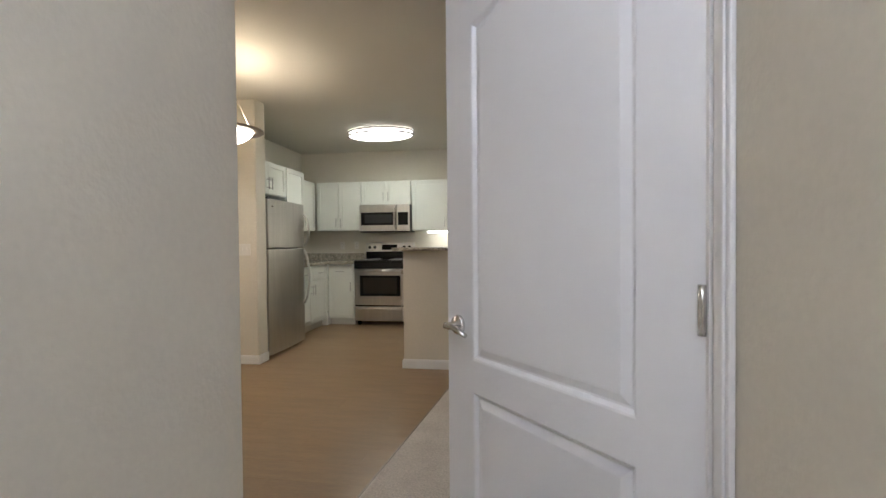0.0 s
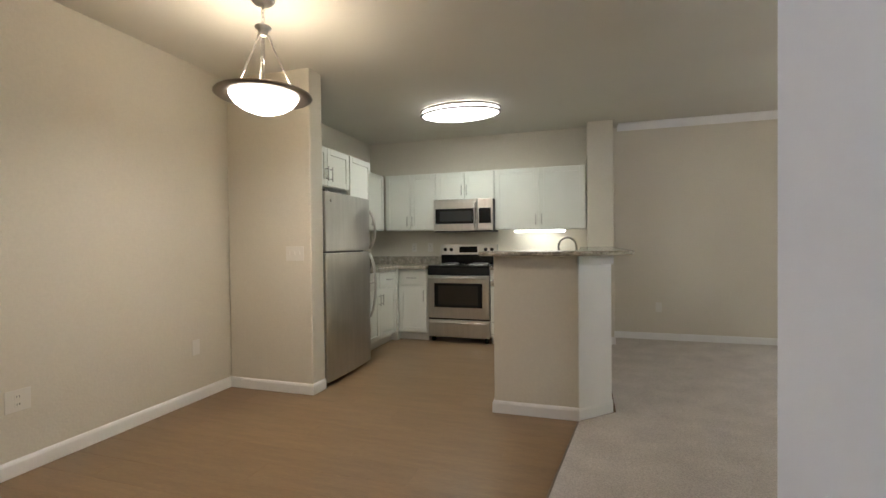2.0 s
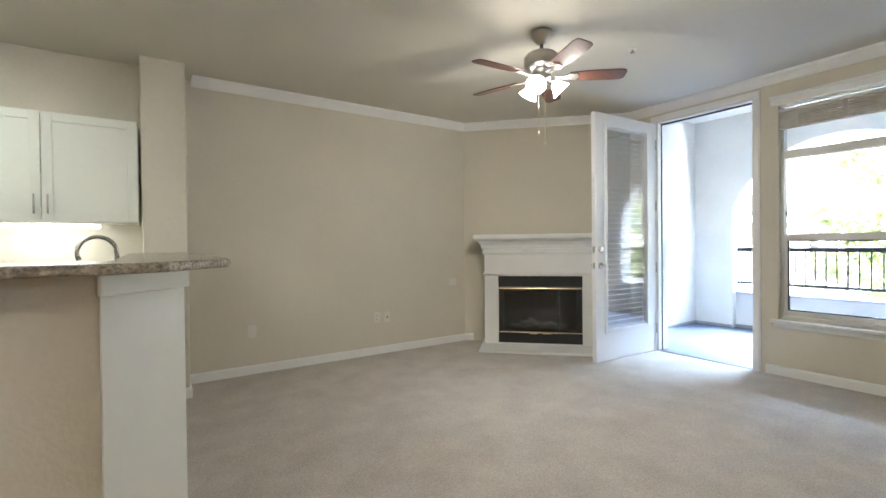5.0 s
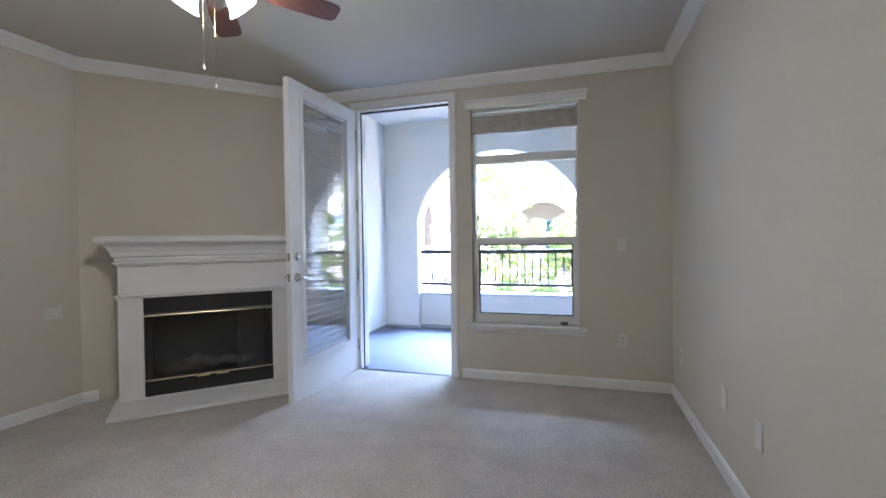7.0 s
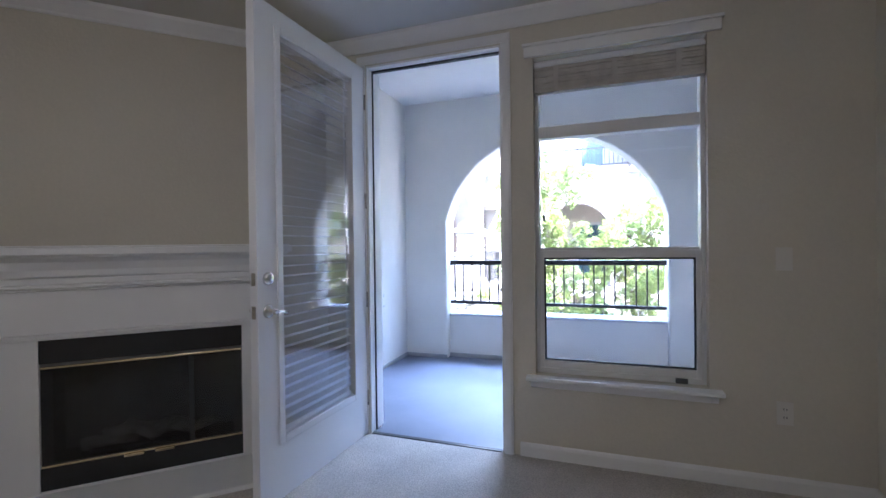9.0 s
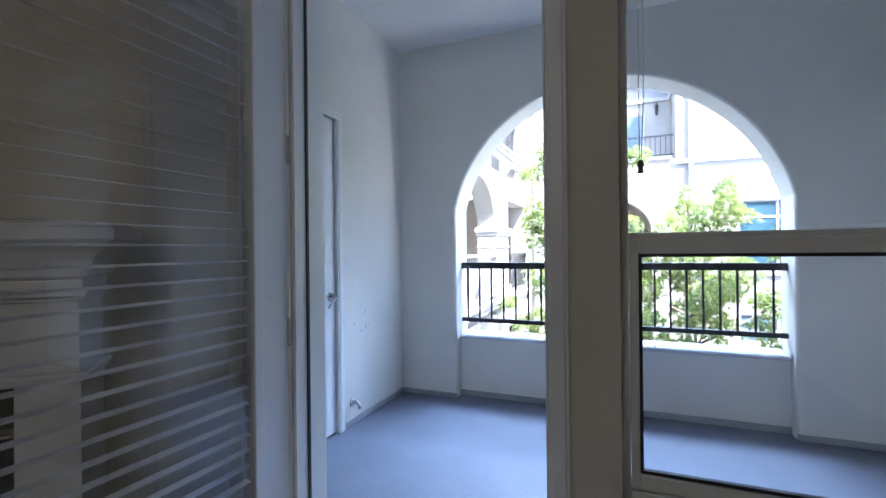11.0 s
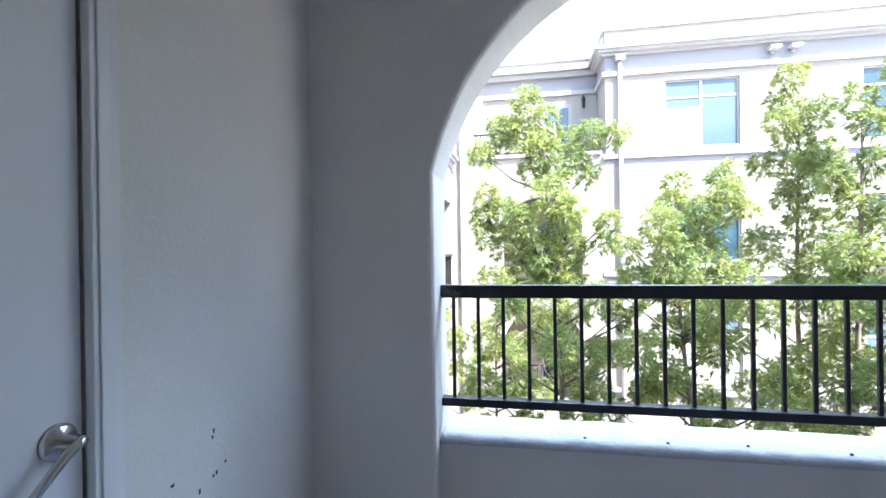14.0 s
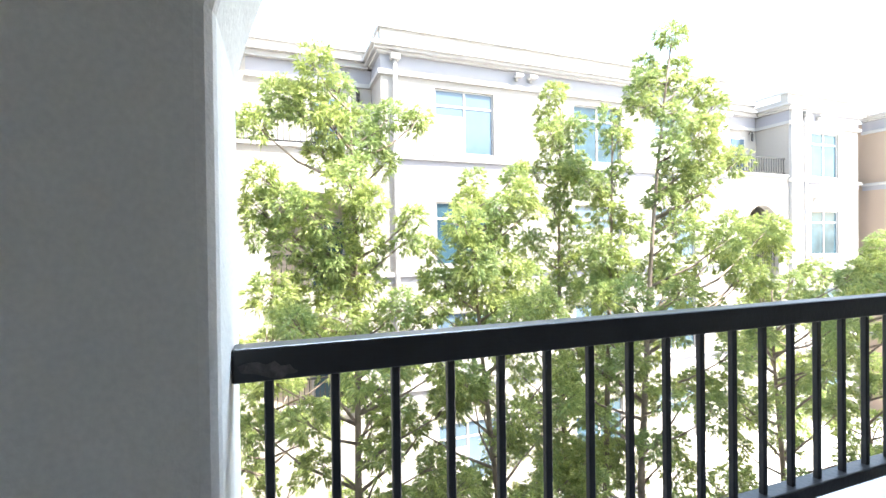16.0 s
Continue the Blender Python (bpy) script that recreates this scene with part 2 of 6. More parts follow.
def sweep(outline, path):
    """Closed outline of (out, up) drawn along a line of (x, y) at z 0; out is to the left of the way, mitred."""
    bm = bmesh.new()
    rings = []
    for i, p in enumerate(path):
        p = Vector(p)
        a = (p - Vector(path[i - 1])).normalized() if i else None
        b = (Vector(path[i + 1]) - p).normalized() if i < len(path) - 1 else None
        na = Vector((-a.y, a.x)) if a else None
        nb = Vector((-b.y, b.x)) if b else None
        n = (na + nb).normalized() if na and nb else (na or nb)
        k = 1 / max(0.3, n.dot(na)) if na else 1
        rings.append([bm.verts.new((p.x + n.x * o * k, p.y + n.y * o * k, z)) for o, z in outline])
    n = len(outline)
    for r, s in zip(rings, rings[1:]):
        for i in range(n):
            j = (i + 1) % n
            bm.faces.new((r[i], r[j], s[j], s[i]))
    bm.faces.new(rings[0][::-1]), bm.faces.new(rings[-1])
    bmesh.ops.recalc_face_normals(bm, faces=bm.faces)
    return bm


def lathe(profile, centre=(0, 0, 0), steps=32, turn=None):
    """(radius, height) pairs turned round the z axis."""
    bm = bmesh.new()
    rings = []
    for r, z in profile:
        if r < 1e-5:
            rings.append([bm.verts.new((0, 0, z))])
        else:
            rings.append([bm.verts.new((r * math.cos(2 * math.pi * k / steps), r * math.sin(2 * math.pi * k / steps), z)) for k in range(steps)])
    for a, b in zip(rings, rings[1:]):
        for k in range(steps):
            l = (k + 1) % steps
            f = [a[k % len(a)], a[l % len(a)], b[l % len(b)], b[k % len(b)]]
            f = list(dict.fromkeys(f))
            if len(f) > 2:
                bm.faces.new(f)
    bmesh.ops.recalc_face_normals(bm, faces=bm.faces)
    for f in bm.faces:
        f.smooth = True
    m = Matrix.Translation(centre) @ (turn or Matrix())
    bmesh.ops.transform(bm, matrix=m, verts=bm.verts)
    return bm


def tube(points, r, sides=8, ends=None, bm=None):
    """A round bar along points; ends: the radius at the last one."""
    bm = bm or bmesh.new()
    pts = [Vector(p) for p in points]
    rings = []
    up = Vector((0.13, 0.29, 0.95))
    for i, p in enumerate(pts):
        d = ((pts[min(i + 1, len(pts) - 1)] - pts[max(i - 1, 0)])).normalized()
        u = d.cross(up)
        u = u.normalized() if u.length > 0.05 else d.cross(Vector((1, 0, 0))).normalized()
        v = d.cross(u)
        rr = r if ends is None else r + (ends - r) * i / (len(pts) - 1)
        rings.append([bm.verts.new(p + (u * math.cos(2 * math.pi * k / sides) + v * math.sin(2 * math.pi * k / sides)) * rr) for k in range(sides)])
    for a, b in zip(rings, rings[1:]):
        for k in range(sides):
            l = (k + 1) % sides
            f = bm.faces.new((a[k], a[l], b[l], b[k]))
            f.smooth = True
    bm.faces.new(rings[0][::-1]), bm.faces.new(rings[-1])
    return bm


def mesh_ob(name, bm, material, parent=None, label=""):
    me = bpy.data.meshes.new(name)
    bmesh.ops.recalc_face_normals(bm, faces=bm.faces)
    bm.to_mesh(me)
    bm.free()
    me.materials.append(material)
    ob = new(name, me)
    if parent:
        ob.parent = parent
        if not parent.parent:
            ob.matrix_parent_inverse = parent.matrix_basis.inverted()
    if label:
        ob["label"] = label
    return ob


def part(name, bm, material, parent, label=""):
    return mesh_ob(name, bm, material, parent, label)


def thing(name, place, label, category, group="", kind=""):
    ob = new(name)
    ob.matrix_basis = Matrix.Translation(place)
    return tagged(ob, label, category, group, kind)


def setting(name, bm, material, label="", category=""):
    return tagged(mesh_ob(name, bm, material), label, category, kind="structure")


# ---- the shell of the flat ----
KZ, LZ, BZ = 2.575, 2.61, 2.87          # kitchen, living room and balcony ceilings
XW, XE, XO = -2.955, 4.507, 4.66        # west wall, east wall inside and outside
YN, YL, YS = 7.11, 7.25, 2.93           # kitchen back wall, living room back wall, living room front wall
HX0, HX1, HY = -0.478, 0.62, 1.572      # hall walls and the corner of the dining space
TOP = 2.9

setting("wall_west", boxes(((XW - 0.14, HY - 0.14, 0), (XW, YN + 0.14, TOP))), M_WALL, "beige painted orange-peel wall beside the dining space", "wall")
setting("wall_dining", prism([(XW, HY - 0.14), (HX0 - 0.14, HY - 0.14), (HX0 - 0.14, -1.6), (HX0, -1.6), (HX0, HY), (XW, HY)], 0, TOP, 0.012, 3), M_WALL, "beige painted wall ending in a rounded hall corner", "wall")
setting("wall_kitchen", boxes(((XW, YN, 0), (-0.055, YN + 0.14, TOP))), M_WALL, "beige painted wall behind the kitchen cabinets", "wall")
setting("wall_column", boxes(((-0.055, 6.86, 0), (0.235, 7.39, TOP)), w=0.012, seg=3), M_WALL, "beige painted pier between kitchen and living room", "wall")
setting("wall_living", boxes(((0.235, YL, 0), (XE, YL + 0.14, TOP))), M_WALL, "beige painted long wall of the living room", "wall")
setting("wall_stub", boxes(((XW, 4.455, 0), (-2.155, 4.63, TOP)), w=0.012, seg=3), M_WALL, "beige painted short wall beside the refrigerator", "wall")
setting("wall_fireplace", prism([(3.17, YL), (XE, 5.913), (XE, YL)], 0, TOP), M_WALL, "beige painted corner wall above the fireplace", "wall")
DY0, DY1, DH = 1.285, 2.05, 2.04        # hall closet doorway
setting("wall_hall", boxes(((HX1, -1.6, 0), (HX1 + 0.12, DY0, TOP)), ((HX1, DY0, DH), (HX1 + 0.12, DY1, TOP)), ((HX1, DY1, 0), (HX1 + 0.12, YS, TOP))), M_WALL, "beige painted hall wall with a doorway", "wall")
setting("wall_south", boxes(((HX1 + 0.12, YS - 0.12, 0), (XE, YS, TOP))), M_WALL, "beige painted front wall of the living room", "wall")
setting("wall_behind", boxes(((HX0 - 0.14, -1.74, 0), (HX1 + 0.12, -1.6, TOP))), M_WALL, "beige painted end wall of the hall", "wall")
setting("wall_closet", boxes(((1.5, DY0 - 0.4, 0), (1.6, YS - 0.12, TOP)), ((HX1 + 0.12, DY0 - 0.5, 0), (1.6, DY0 - 0.4, TOP))), M_WALL, "beige painted closet wall", "wall")
# east wall with the balcony door and the window
BY0, BY1, BH = 4.70, 5.60, 2.44
WY0, WY1, WZ0, WZ1 = 3.618, 4.506, 0.49, 2.33
setting("wall_east", boxes(((XE, YS - 0.12, 0), (XO, WY0, TOP)), ((XE, WY0, 0), (XO, WY1, WZ0)), ((XE, WY0, WZ1), (XO, WY1, TOP)), ((XE, WY1, 0), (XO, BY0, TOP)),
                           ((XE, BY0, BH), (XO, BY1, TOP)), ((XE, BY1, 0), (XO, YL + 0.14, TOP))), M_WALL, "beige painted wall with balcony door and window", "wall")
setting("ceiling_kitchen", boxes(((XW - 0.14, -1.74, KZ), (0.3, YL + 0.14, KZ + 0.3))), M_CEIL, "textured off-white ceiling over kitchen and dining space", "ceiling")
setting("ceiling_living", boxes(((0.3, -1.74, LZ), (XO, YL + 0.14, LZ + 0.26))), M_CEIL, "textured off-white ceiling over the living room", "ceiling")

setting("floor", boxes(((XW - 0.14, -1.74, -0.2), (XE + 0.02, YL + 0.14, -0.013))), M_SUB, "dark sub-floor under the planks", "floor")
floor = bpy.data.objects["floor"]
setting("floor_carpet", prism([(-0.484, -1.6), (1.6, -1.6), (1.6, YS - 0.1), (XE + 0.02, YS - 0.1), (XE + 0.02, YL), (0.1, YL), (0.1, 4.70), (-0.135, 4.48), (-0.15, 4.46), (-0.555, HY)], -0.001, 0.006), M_CARPET, "beige cut pile carpet", "carpet")
setting("floor_strip", prism([(-0.157, 4.46), (-0.145, 4.46), (-0.549, HY), (-0.561, HY)], -0.001, 0.008, 0.002, 1), M_BRONZE, "thin brown strip between wood and carpet", "threshold")

# skirting: rounded top, on the room side of each wall
SKIRT = [(0, 0), (0.013, 0), (0.013, 0.066), (0.009, 0.078), (0.004, 0.084), (0, 0.086)]


def skirting(name, path, label="white painted baseboard along the wall"):
    return setting(name, sweep([(o + 0.001, z + 0.0005) for o, z in SKIRT], path), M_TRIM, label, "baseboard")


skirting("baseboard_dining", [(HX0, -1.5), (HX0, HY), (XW, HY), (XW, 4.455), (-2.155, 4.455), (-2.155, 4.62)][::-1])
skirting("baseboard_living", [(HX1, YS), (XE, YS), (XE, 4.60)])
skirting("baseboard_north", [(2.90, YL), (0.235, YL), (0.235, 6.86), (0.075, 6.86)])
skirting("baseboard_corner", [(3.24, 7.18), (3.17, YL), (2.90, YL)])
skirting("baseboard_door", [(XE, 5.675), (XE, 5.90)])
skirting("baseboard_hall", [(HX1, -1.6), (HX1, DY0 - 0.08)])

# crown moulding in the living room
CROWN = [(0, LZ - 0.0005), (0, LZ - 0.085), (0.012, LZ - 0.085), (0.018, LZ - 0.07), (0.045, LZ - 0.035), (0.06, LZ - 0.02), (0.066, LZ - 0.0005)]
setting("trim_crown", sweep([(o + 0.001, z) for o, z in CROWN], [(HX1 + 0.01, YS), (XE, YS), (XE, 5.913), (3.17, YL), (0.302, YL)]), M_TRIM, "white crown moulding round the living room ceiling", "moulding")


# ---- balcony shell ----
setting("wall_balcony_side", boxes(((XO, 6.257, -0.3), (4.90, 6.40, 3.1)), ((5.68, 6.257, -0.3), (6.91, 6.40, 3.1)), ((4.90, 6.257, 2.06), (5.68, 6.40, 3.1))), M_STUCCO, "pale painted stucco side wall of the balcony", "wall")
setting("wall_balcony_end", boxes(((XO, 2.88, -0.3), (6.91, 3.0, 3.1))), M_STUCCO, "pale painted stucco end wall of the balcony", "wall")
setting("wall_balcony_inner", boxes(((XO, 3.0, -0.05), (XO + 0.012, WY0, 3.0)), ((XO, WY0, -0.05), (XO + 0.012, WY1, WZ0)), ((XO, WY0, WZ1), (XO + 0.012, WY1, 3.0)), ((XO, WY1, -0.05), (XO + 0.012, BY0, 3.0)),
                                    ((XO, BY0, BH), (XO + 0.012, BY1, 3.0)), ((XO, BY1, -0.05), (XO + 0.012, 6.257, 3.0))), M_STUCCO, "pale painted stucco outer face of the room wall", "wall")


def arch_wall(y0, y1, ya, yb, z0, spring, rise, ztop, x0, x1, n=40):
    """A wall across x with one arched opening."""
    half, mid = (yb - ya) / 2, (ya + yb) / 2
    rad = (half * half + rise * rise) / (2 * rise)
    arc = []
    a0 = math.asin(half / rad)
    for k in range(n + 1):
        a = -a0 + 2 * a0 * k / n
        arc.append((mid + rad * math.sin(a), spring + rise - rad + rad * math.cos(a)))
    bm = bmesh.new()

    def quad(pts):
        f = [bm.verts.new((x0, *p)) for p in pts], [bm.verts.new((x1, *p)) for p in pts]
        bm.faces.new(f[0]), bm.faces.new(f[1][::-1])
        for i in range(len(pts)):
            j = (i + 1) % len(pts)
            bm.faces.new((f[0][i], f[0][j], f[1][j], f[1][i]))
    quad([(y0, z0), (ya, z0), (ya, spring), (ya, ztop), (y0, ztop)])
    quad([(yb, z0), (y1, z0), (y1, ztop), (yb, ztop), (yb, spring)])
    for p, q in zip(arc, arc[1:]):
        quad([p, q, (q[0], ztop), (p[0], ztop)])
    bmesh.ops.remove_doubles(bm, verts=bm.verts, dist=1e-5)
    inner = [f for f in bm.faces if sum(1 for g in bm.faces if g is not f and set(g.verts) == set(f.verts))]
    bmesh.ops.delete(bm, geom=inner, context='FACES')
    bmesh.ops.recalc_face_normals(bm, faces=bm.faces)
    rim = [e for e in bm.edges if len(e.link_faces) == 2 and e.calc_face_angle(0) > radians(60)
           and all(ya - 0.02 < v.co.y < yb + 0.02 and v.co.z < spring + rise + 0.02 for v in e.verts)]
    bmesh.ops.bevel(bm, geom=rim, offset=0.022, segments=3, profile=0.5, affect='EDGES', clamp_overlap=True)
    return bm


AY0, AY1 = 3.52, 5.766
setting("wall_arch", arch_wall(2.88, 6.40, AY0, AY1, -0.3, 1.515, 0.895, 3.1, 6.61, 6.895), M_STUCCO, "pale stucco balcony wall with a wide round arch", "wall")
setting("parapet", boxes(((6.708, AY0 - 0.02, -0.3), (6.905, AY1 + 0.02, 0.455))), M_STUCCO, "pale stucco parapet under the arch", "wall")


def sill_mesh():
    bm = bmesh.new()
    n = 90
    prof = [(6.69, 0.455), (6.688, 0.463), (6.694, 0.472), (6.725, 0.480), (6.80, 0.484), (6.91, 0.488), (6.95, 0.475), (6.95, 0.455)]
    rings = []
    for k in range(n + 1):
        y = AY0 + (AY1 - AY0) * k / n
        rings.append([bm.verts.new((x + 0.006 * noise.noise((y * 6, x * 9, 1.0)), y, z + (0.006 * noise.noise((y * 11, x * 25, 3.0)) if z > 0.46 else 0))) for x, z in prof])
    for a, b in zip(rings, rings[1:]):
        for i in range(len(prof)):
            j = (i + 1) % len(prof)
            f = bm.faces.new((a[i], a[j], b[j], b[i]))
            f.smooth = True
    bm.faces.new(rings[0]), bm.faces.new(rings[-1][::-1])
    return bm


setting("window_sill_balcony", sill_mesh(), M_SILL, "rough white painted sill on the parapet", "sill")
setting("ceiling_balcony", boxes(((XO, 2.88, BZ), (6.91, 6.40, BZ + 0.35))), M_SOFFIT, "pale stucco balcony ceiling", "ceiling")
setting("floor_balcony", boxes(((XE + 0.02, 2.9, -0.3), (6.905, 6.4, -0.014))), M_DECK, "blue grey coated balcony floor", "floor")
setting("baseboard_balcony", boxes(((5.72, 6.242, -0.014), (6.61, 6.257, 0.025)), ((6.592, AY1, -0.014), (6.61, 6.242, 0.025)), ((6.69, AY0, -0.014), (6.708, AY1, 0.03)), ((6.592, 3.0, -0.014), (6.61, AY0, 0.025)), w=0.006), M_DECKBASE, "grey flashing strip at the foot of the balcony walls", "baseboard")
setting("wall_outside", boxes(((XO, 6.41, -6.4), (6.85, 8.5, 7.0)), ((XO, -8.0, -6.4), (6.85, 2.88, 7.0)), ((XO, 2.88, -6.4), (6.905, 6.41, -0.3)), ((XO, 2.88, 3.25), (6.85, 6.41, 7.0))), M_FACADE, "cream stucco outer wall of the building", "wall")


# ---- railing of the balcony ----
def railing(name, place, length, height, z0, pitch, bar, rail_h, rail_w, material, label, first=0.0):
    """Runs along +y from place; made of a top rail, a bottom rail and upright bars."""
    t = thing(name, place, label, "railing")
    x, y, z = place
    part("top_rail", boxes(((x - rail_w / 2, y, height - rail_h), (x + rail_w / 2, y + length, height)), w=0.004), material, t)
    part("bottom_rail", boxes(((x - rail_w / 2, y, z0), (x + rail_w / 2, y + length, z0 + rail_h * 0.65)), w=0.004), material, t)
    shared = None
    k = first or pitch / 2
    while k < length - 0.01:
        if shared is None:
            shared = part("bar", boxes(((x - bar / 2, y + k - bar / 2, z0 + rail_h * 0.5), (x + bar / 2, y + k + bar / 2, height - rail_h * 0.5)), w=0.002, seg=1), material, t)
            k0 = k
        else:
            o = shared.copy()
            scene.collection.objects.link(o)
            o.matrix_basis = Matrix.Translation((0, k - k0, 0))
        k += pitch
    return t


rail = railing("balcony_railing", (6.765, AY0, 0.486), AY1 - AY0, 1.078, 0.585, 0.101, 0.0145, 0.052, 0.045, M_IRON, "black painted iron railing between the piers of the arch", first=0.074)
rs = random.Random(7)
bm = bmesh.new()
ring = []
for k in range(20):
    a = math.pi * k / 10
    ring.append(bm.verts.new((6.7408, AY1 - 0.048 + 0.046 * math.cos(a) * rs.uniform(0.75, 1.0), 1.044 + 0.017 * math.sin(a) * rs.uniform(0.4, 1.0) + 0.006 * math.cos(a))))
low = [bm.verts.new((6.7428, v.co.y, v.co.z)) for v in ring]
bm.faces.new(ring)
for k in range(20):
    bm.faces.new((ring[k], ring[(k + 1) % 20], low[(k + 1) % 20], low[k]))
part("peeled_patch", bm, M_PEEL, rail, "rough patch of peeled paint")


# ---- levers ----
def placed(bm, m):
    bmesh.ops.transform(bm, matrix=m, verts=bm.verts)
    return bm


def lever(parent, centre, out, along, material=None, square=False):
    """A rosette and lever handle; out: from the door; along: the way the lever points."""
    c, o, a = Vector(centre), Vector(out).normalized(), Vector(along).normalized()
    turn = o.to_track_quat('Z', 'Y').to_matrix().to_4x4()
    h = part("door_handle", lathe([(0, 0), (0.033, 0), (0.033, 0.006), (0.028, 0.013), (0.014, 0.016), (0.012, 0.045), (0.0, 0.047)], c, 24, turn), material or M_CHROME, parent, "satin nickel lever handle")
    p0 = c + o * 0.045
    pts = [p0 - a * 0.012, p0, p0 + a * 0.025 + Vector((0, 0, 0.001)), p0 + a * 0.055 - Vector((0, 0, 0.007)) - o * 0.003, p0 + a * 0.088 - Vector((0, 0, 0.017)) - o * 0.006]
    part("lever", tube(pts, 0.011, 10, 0.0075), material or M_CHROME, h)
    return h


# ---- hall closet door, half open ----
def panel_door(name, hinge, direction, width, height, thick, side, label):
    """A moulded two-panel door leaf; side: the way of the face with the panels' fields seen, +1 to the left of direction."""
    d = Vector((*direction, 0)).normalized()
    n = Vector((-d.y, d.x, 0)) * side
    rot = Matrix((( d.x, n.x, 0, hinge[0]), (d.y, n.y, 0, hinge[1]), (0, 0, 1, 0.012), (0, 0, 0, 1)))
    t = thing(name, (hinge[0], hinge[1], 0), label, "door")

    def outline(x0, x1, z0, z1, arch):
        pts = [(x0, z0), (x1, z0), (x1, z1)]
        if arch:
            n = 14
            for k in range(1, n):
                f = k / n
                x = x1 + (x0 - x1) * f
                s = 0.5 - 0.5 * math.cos(2 * math.pi * f)
                pts.append((x, z1 + arch * s ** 0.8))
        pts.append((x0, z1))
        return pts
    bm = bmesh.new()
    zmid = 0.80
    fields = [outline(0.138, width - 0.134, 0.20, 0.70, 0), outline(0.138, width - 0.134, zmid, height - 0.19, 0.075)]
    for face in (0.0, -thick):
        sgn = 1 if face == 0 else -1
        outer = [(0, 0), (width, 0), (width, height), (0, height)]
        rim = [bm.verts.new((x, face, z)) for x, z in outer]
        ed = [bm.edges.new((rim[i], rim[(i + 1) % 4])) for i in range(4)]
        for pts in fields:
            cx = (min(p[0] for p in pts) + max(p[0] for p in pts)) / 2
            cz = (min(p[1] for p in pts) + max(p[1] for p in pts)) / 2
            hx, hz = (max(p[0] for p in pts) - min(p[0] for p in pts)) / 2, (max(p[1] for p in pts) - min(p[1] for p in pts)) / 2
            rings = []
            for inset, depth in ((0, 0), (0.005, 0.002), (0.013, 0.012), (0.018, 0.0125), (0.040, 0.003), (0.046, 0.0025)):
                rings.append([bm.verts.new((cx + (x - cx) * (1 - inset / hx), face - sgn * depth, cz + (z - cz) * (1 - inset / hz))) for x, z in pts])
            m = len(pts)
            ed += [bm.edges.new((rings[0][i], rings[0][(i + 1) % m])) for i in range(m)]
            for a, b in zip(rings, rings[1:]):
                for i in range(m):
                    bm.faces.new((a[i], a[(i + 1) % m], b[(i + 1) % m], b[i]))
            bm.faces.new(rings[-1])
        bmesh.ops.triangle_fill(bm, edges=ed, use_beauty=True)
    vs = {}
    for v in bm.verts:
        vs[(round(v.co.x, 4), round(v.co.y, 4), round(v.co.z, 4))] = v
    for a, b in (((0, 0), (width, 0)), ((width, 0), (width, height)), ((width, height), (0, height)), ((0, height), (0, 0))):
        q = [vs[(round(x, 4), round(y, 4), round(z, 4))] for (x, z), y in ((a, 0), (b, 0), (b, -thick), (a, -thick))]
        bm.faces.new(q)
    bmesh.ops.recalc_face_normals(bm, faces=bm.faces)
    bmesh.ops.transform(bm, matrix=rot, verts=bm.verts)
    part("leaf", bm, M_DOOR, t)
    return t, rot


hd = Vector((-0.662, 0.749)).normalized()
closet_door, HR = panel_door("door_1", (0.602, 1.296), hd, 0.832, 2.03, 0.035, 1, "white moulded two-panel door standing half open")
lever(closet_door, HR @ Vector((0.832 - 0.062, 0.0, 0.900)), HR.to_3x3() @ Vector((0, 1, 0)), HR.to_3x3() @ Vector((-1, 0, 0)))
lever(closet_door, HR @ Vector((0.832 - 0.062, -0.035, 0.900)), HR.to_3x3() @ Vector((0, -1, 0)), HR.to_3x3() @ Vector((-1, 0, 0)))
for z in (0.28, 1.01, 1.80):
    hp = (0.594, 1.293)
    hg = part("hinge", tube([(hp[0], hp[1], z), (hp[0], hp[1], z + 0.03), (hp[0], hp[1], z + 0.06), (hp[0], hp[1], z + 0.092)], 0.0075, 10), M_CHROME, closet_door, "satin nickel butt hinge")
    part("hinge_leaf", placed(boxes(((0.0, 0.0006, z - 0.012), (0.010, 0.003, z + 0.08)), w=0.0008, seg=1), HR), M_CHROME, closet_door)
tagged(closet_door, kind="structure")


def casing(name, axis, plane, out, a0, a1, top, width, label, bottom=0.0):
    """Moulded casing round an opening in a wall across the axis; out: +1 or -1 for its room side."""
    t = thing(name, (plane, a0, 0) if axis == 'x' else (a0, plane, 0), label, "door frame", kind="structure")

    def piece(b0, b1, z0, z1):
        bm = bmesh.new()
        for d0, d1, inset in ((0.001, 0.012, 0.0), (0.012, 0.018, 0.010)):
            p, q = plane + out * d0, plane + out * d1
            c0, c1, e0, e1 = b0 + inset, b1 - inset, z0 + (inset if z0 > 0.1 else 0), z1 - inset
            if axis == 'x':
                box(bm, (p, c0, e0), (q, c1, e1))
            else:
                box(bm, (c0, p, e0), (c1, q, e1))
        return bevel(bm, 0.003, 2)
    part("side_casing", piece(a0 - width, a0 - 0.004, bottom, top + 0.004), M_TRIM, t)
    part("side_casing", piece(a1 + 0.004, a1 + width, bottom, top + 0.004), M_TRIM, t)
    part("head_casing", piece(a0 - width, a1 + width, top + 0.006, top + width), M_TRIM, t)
    return t


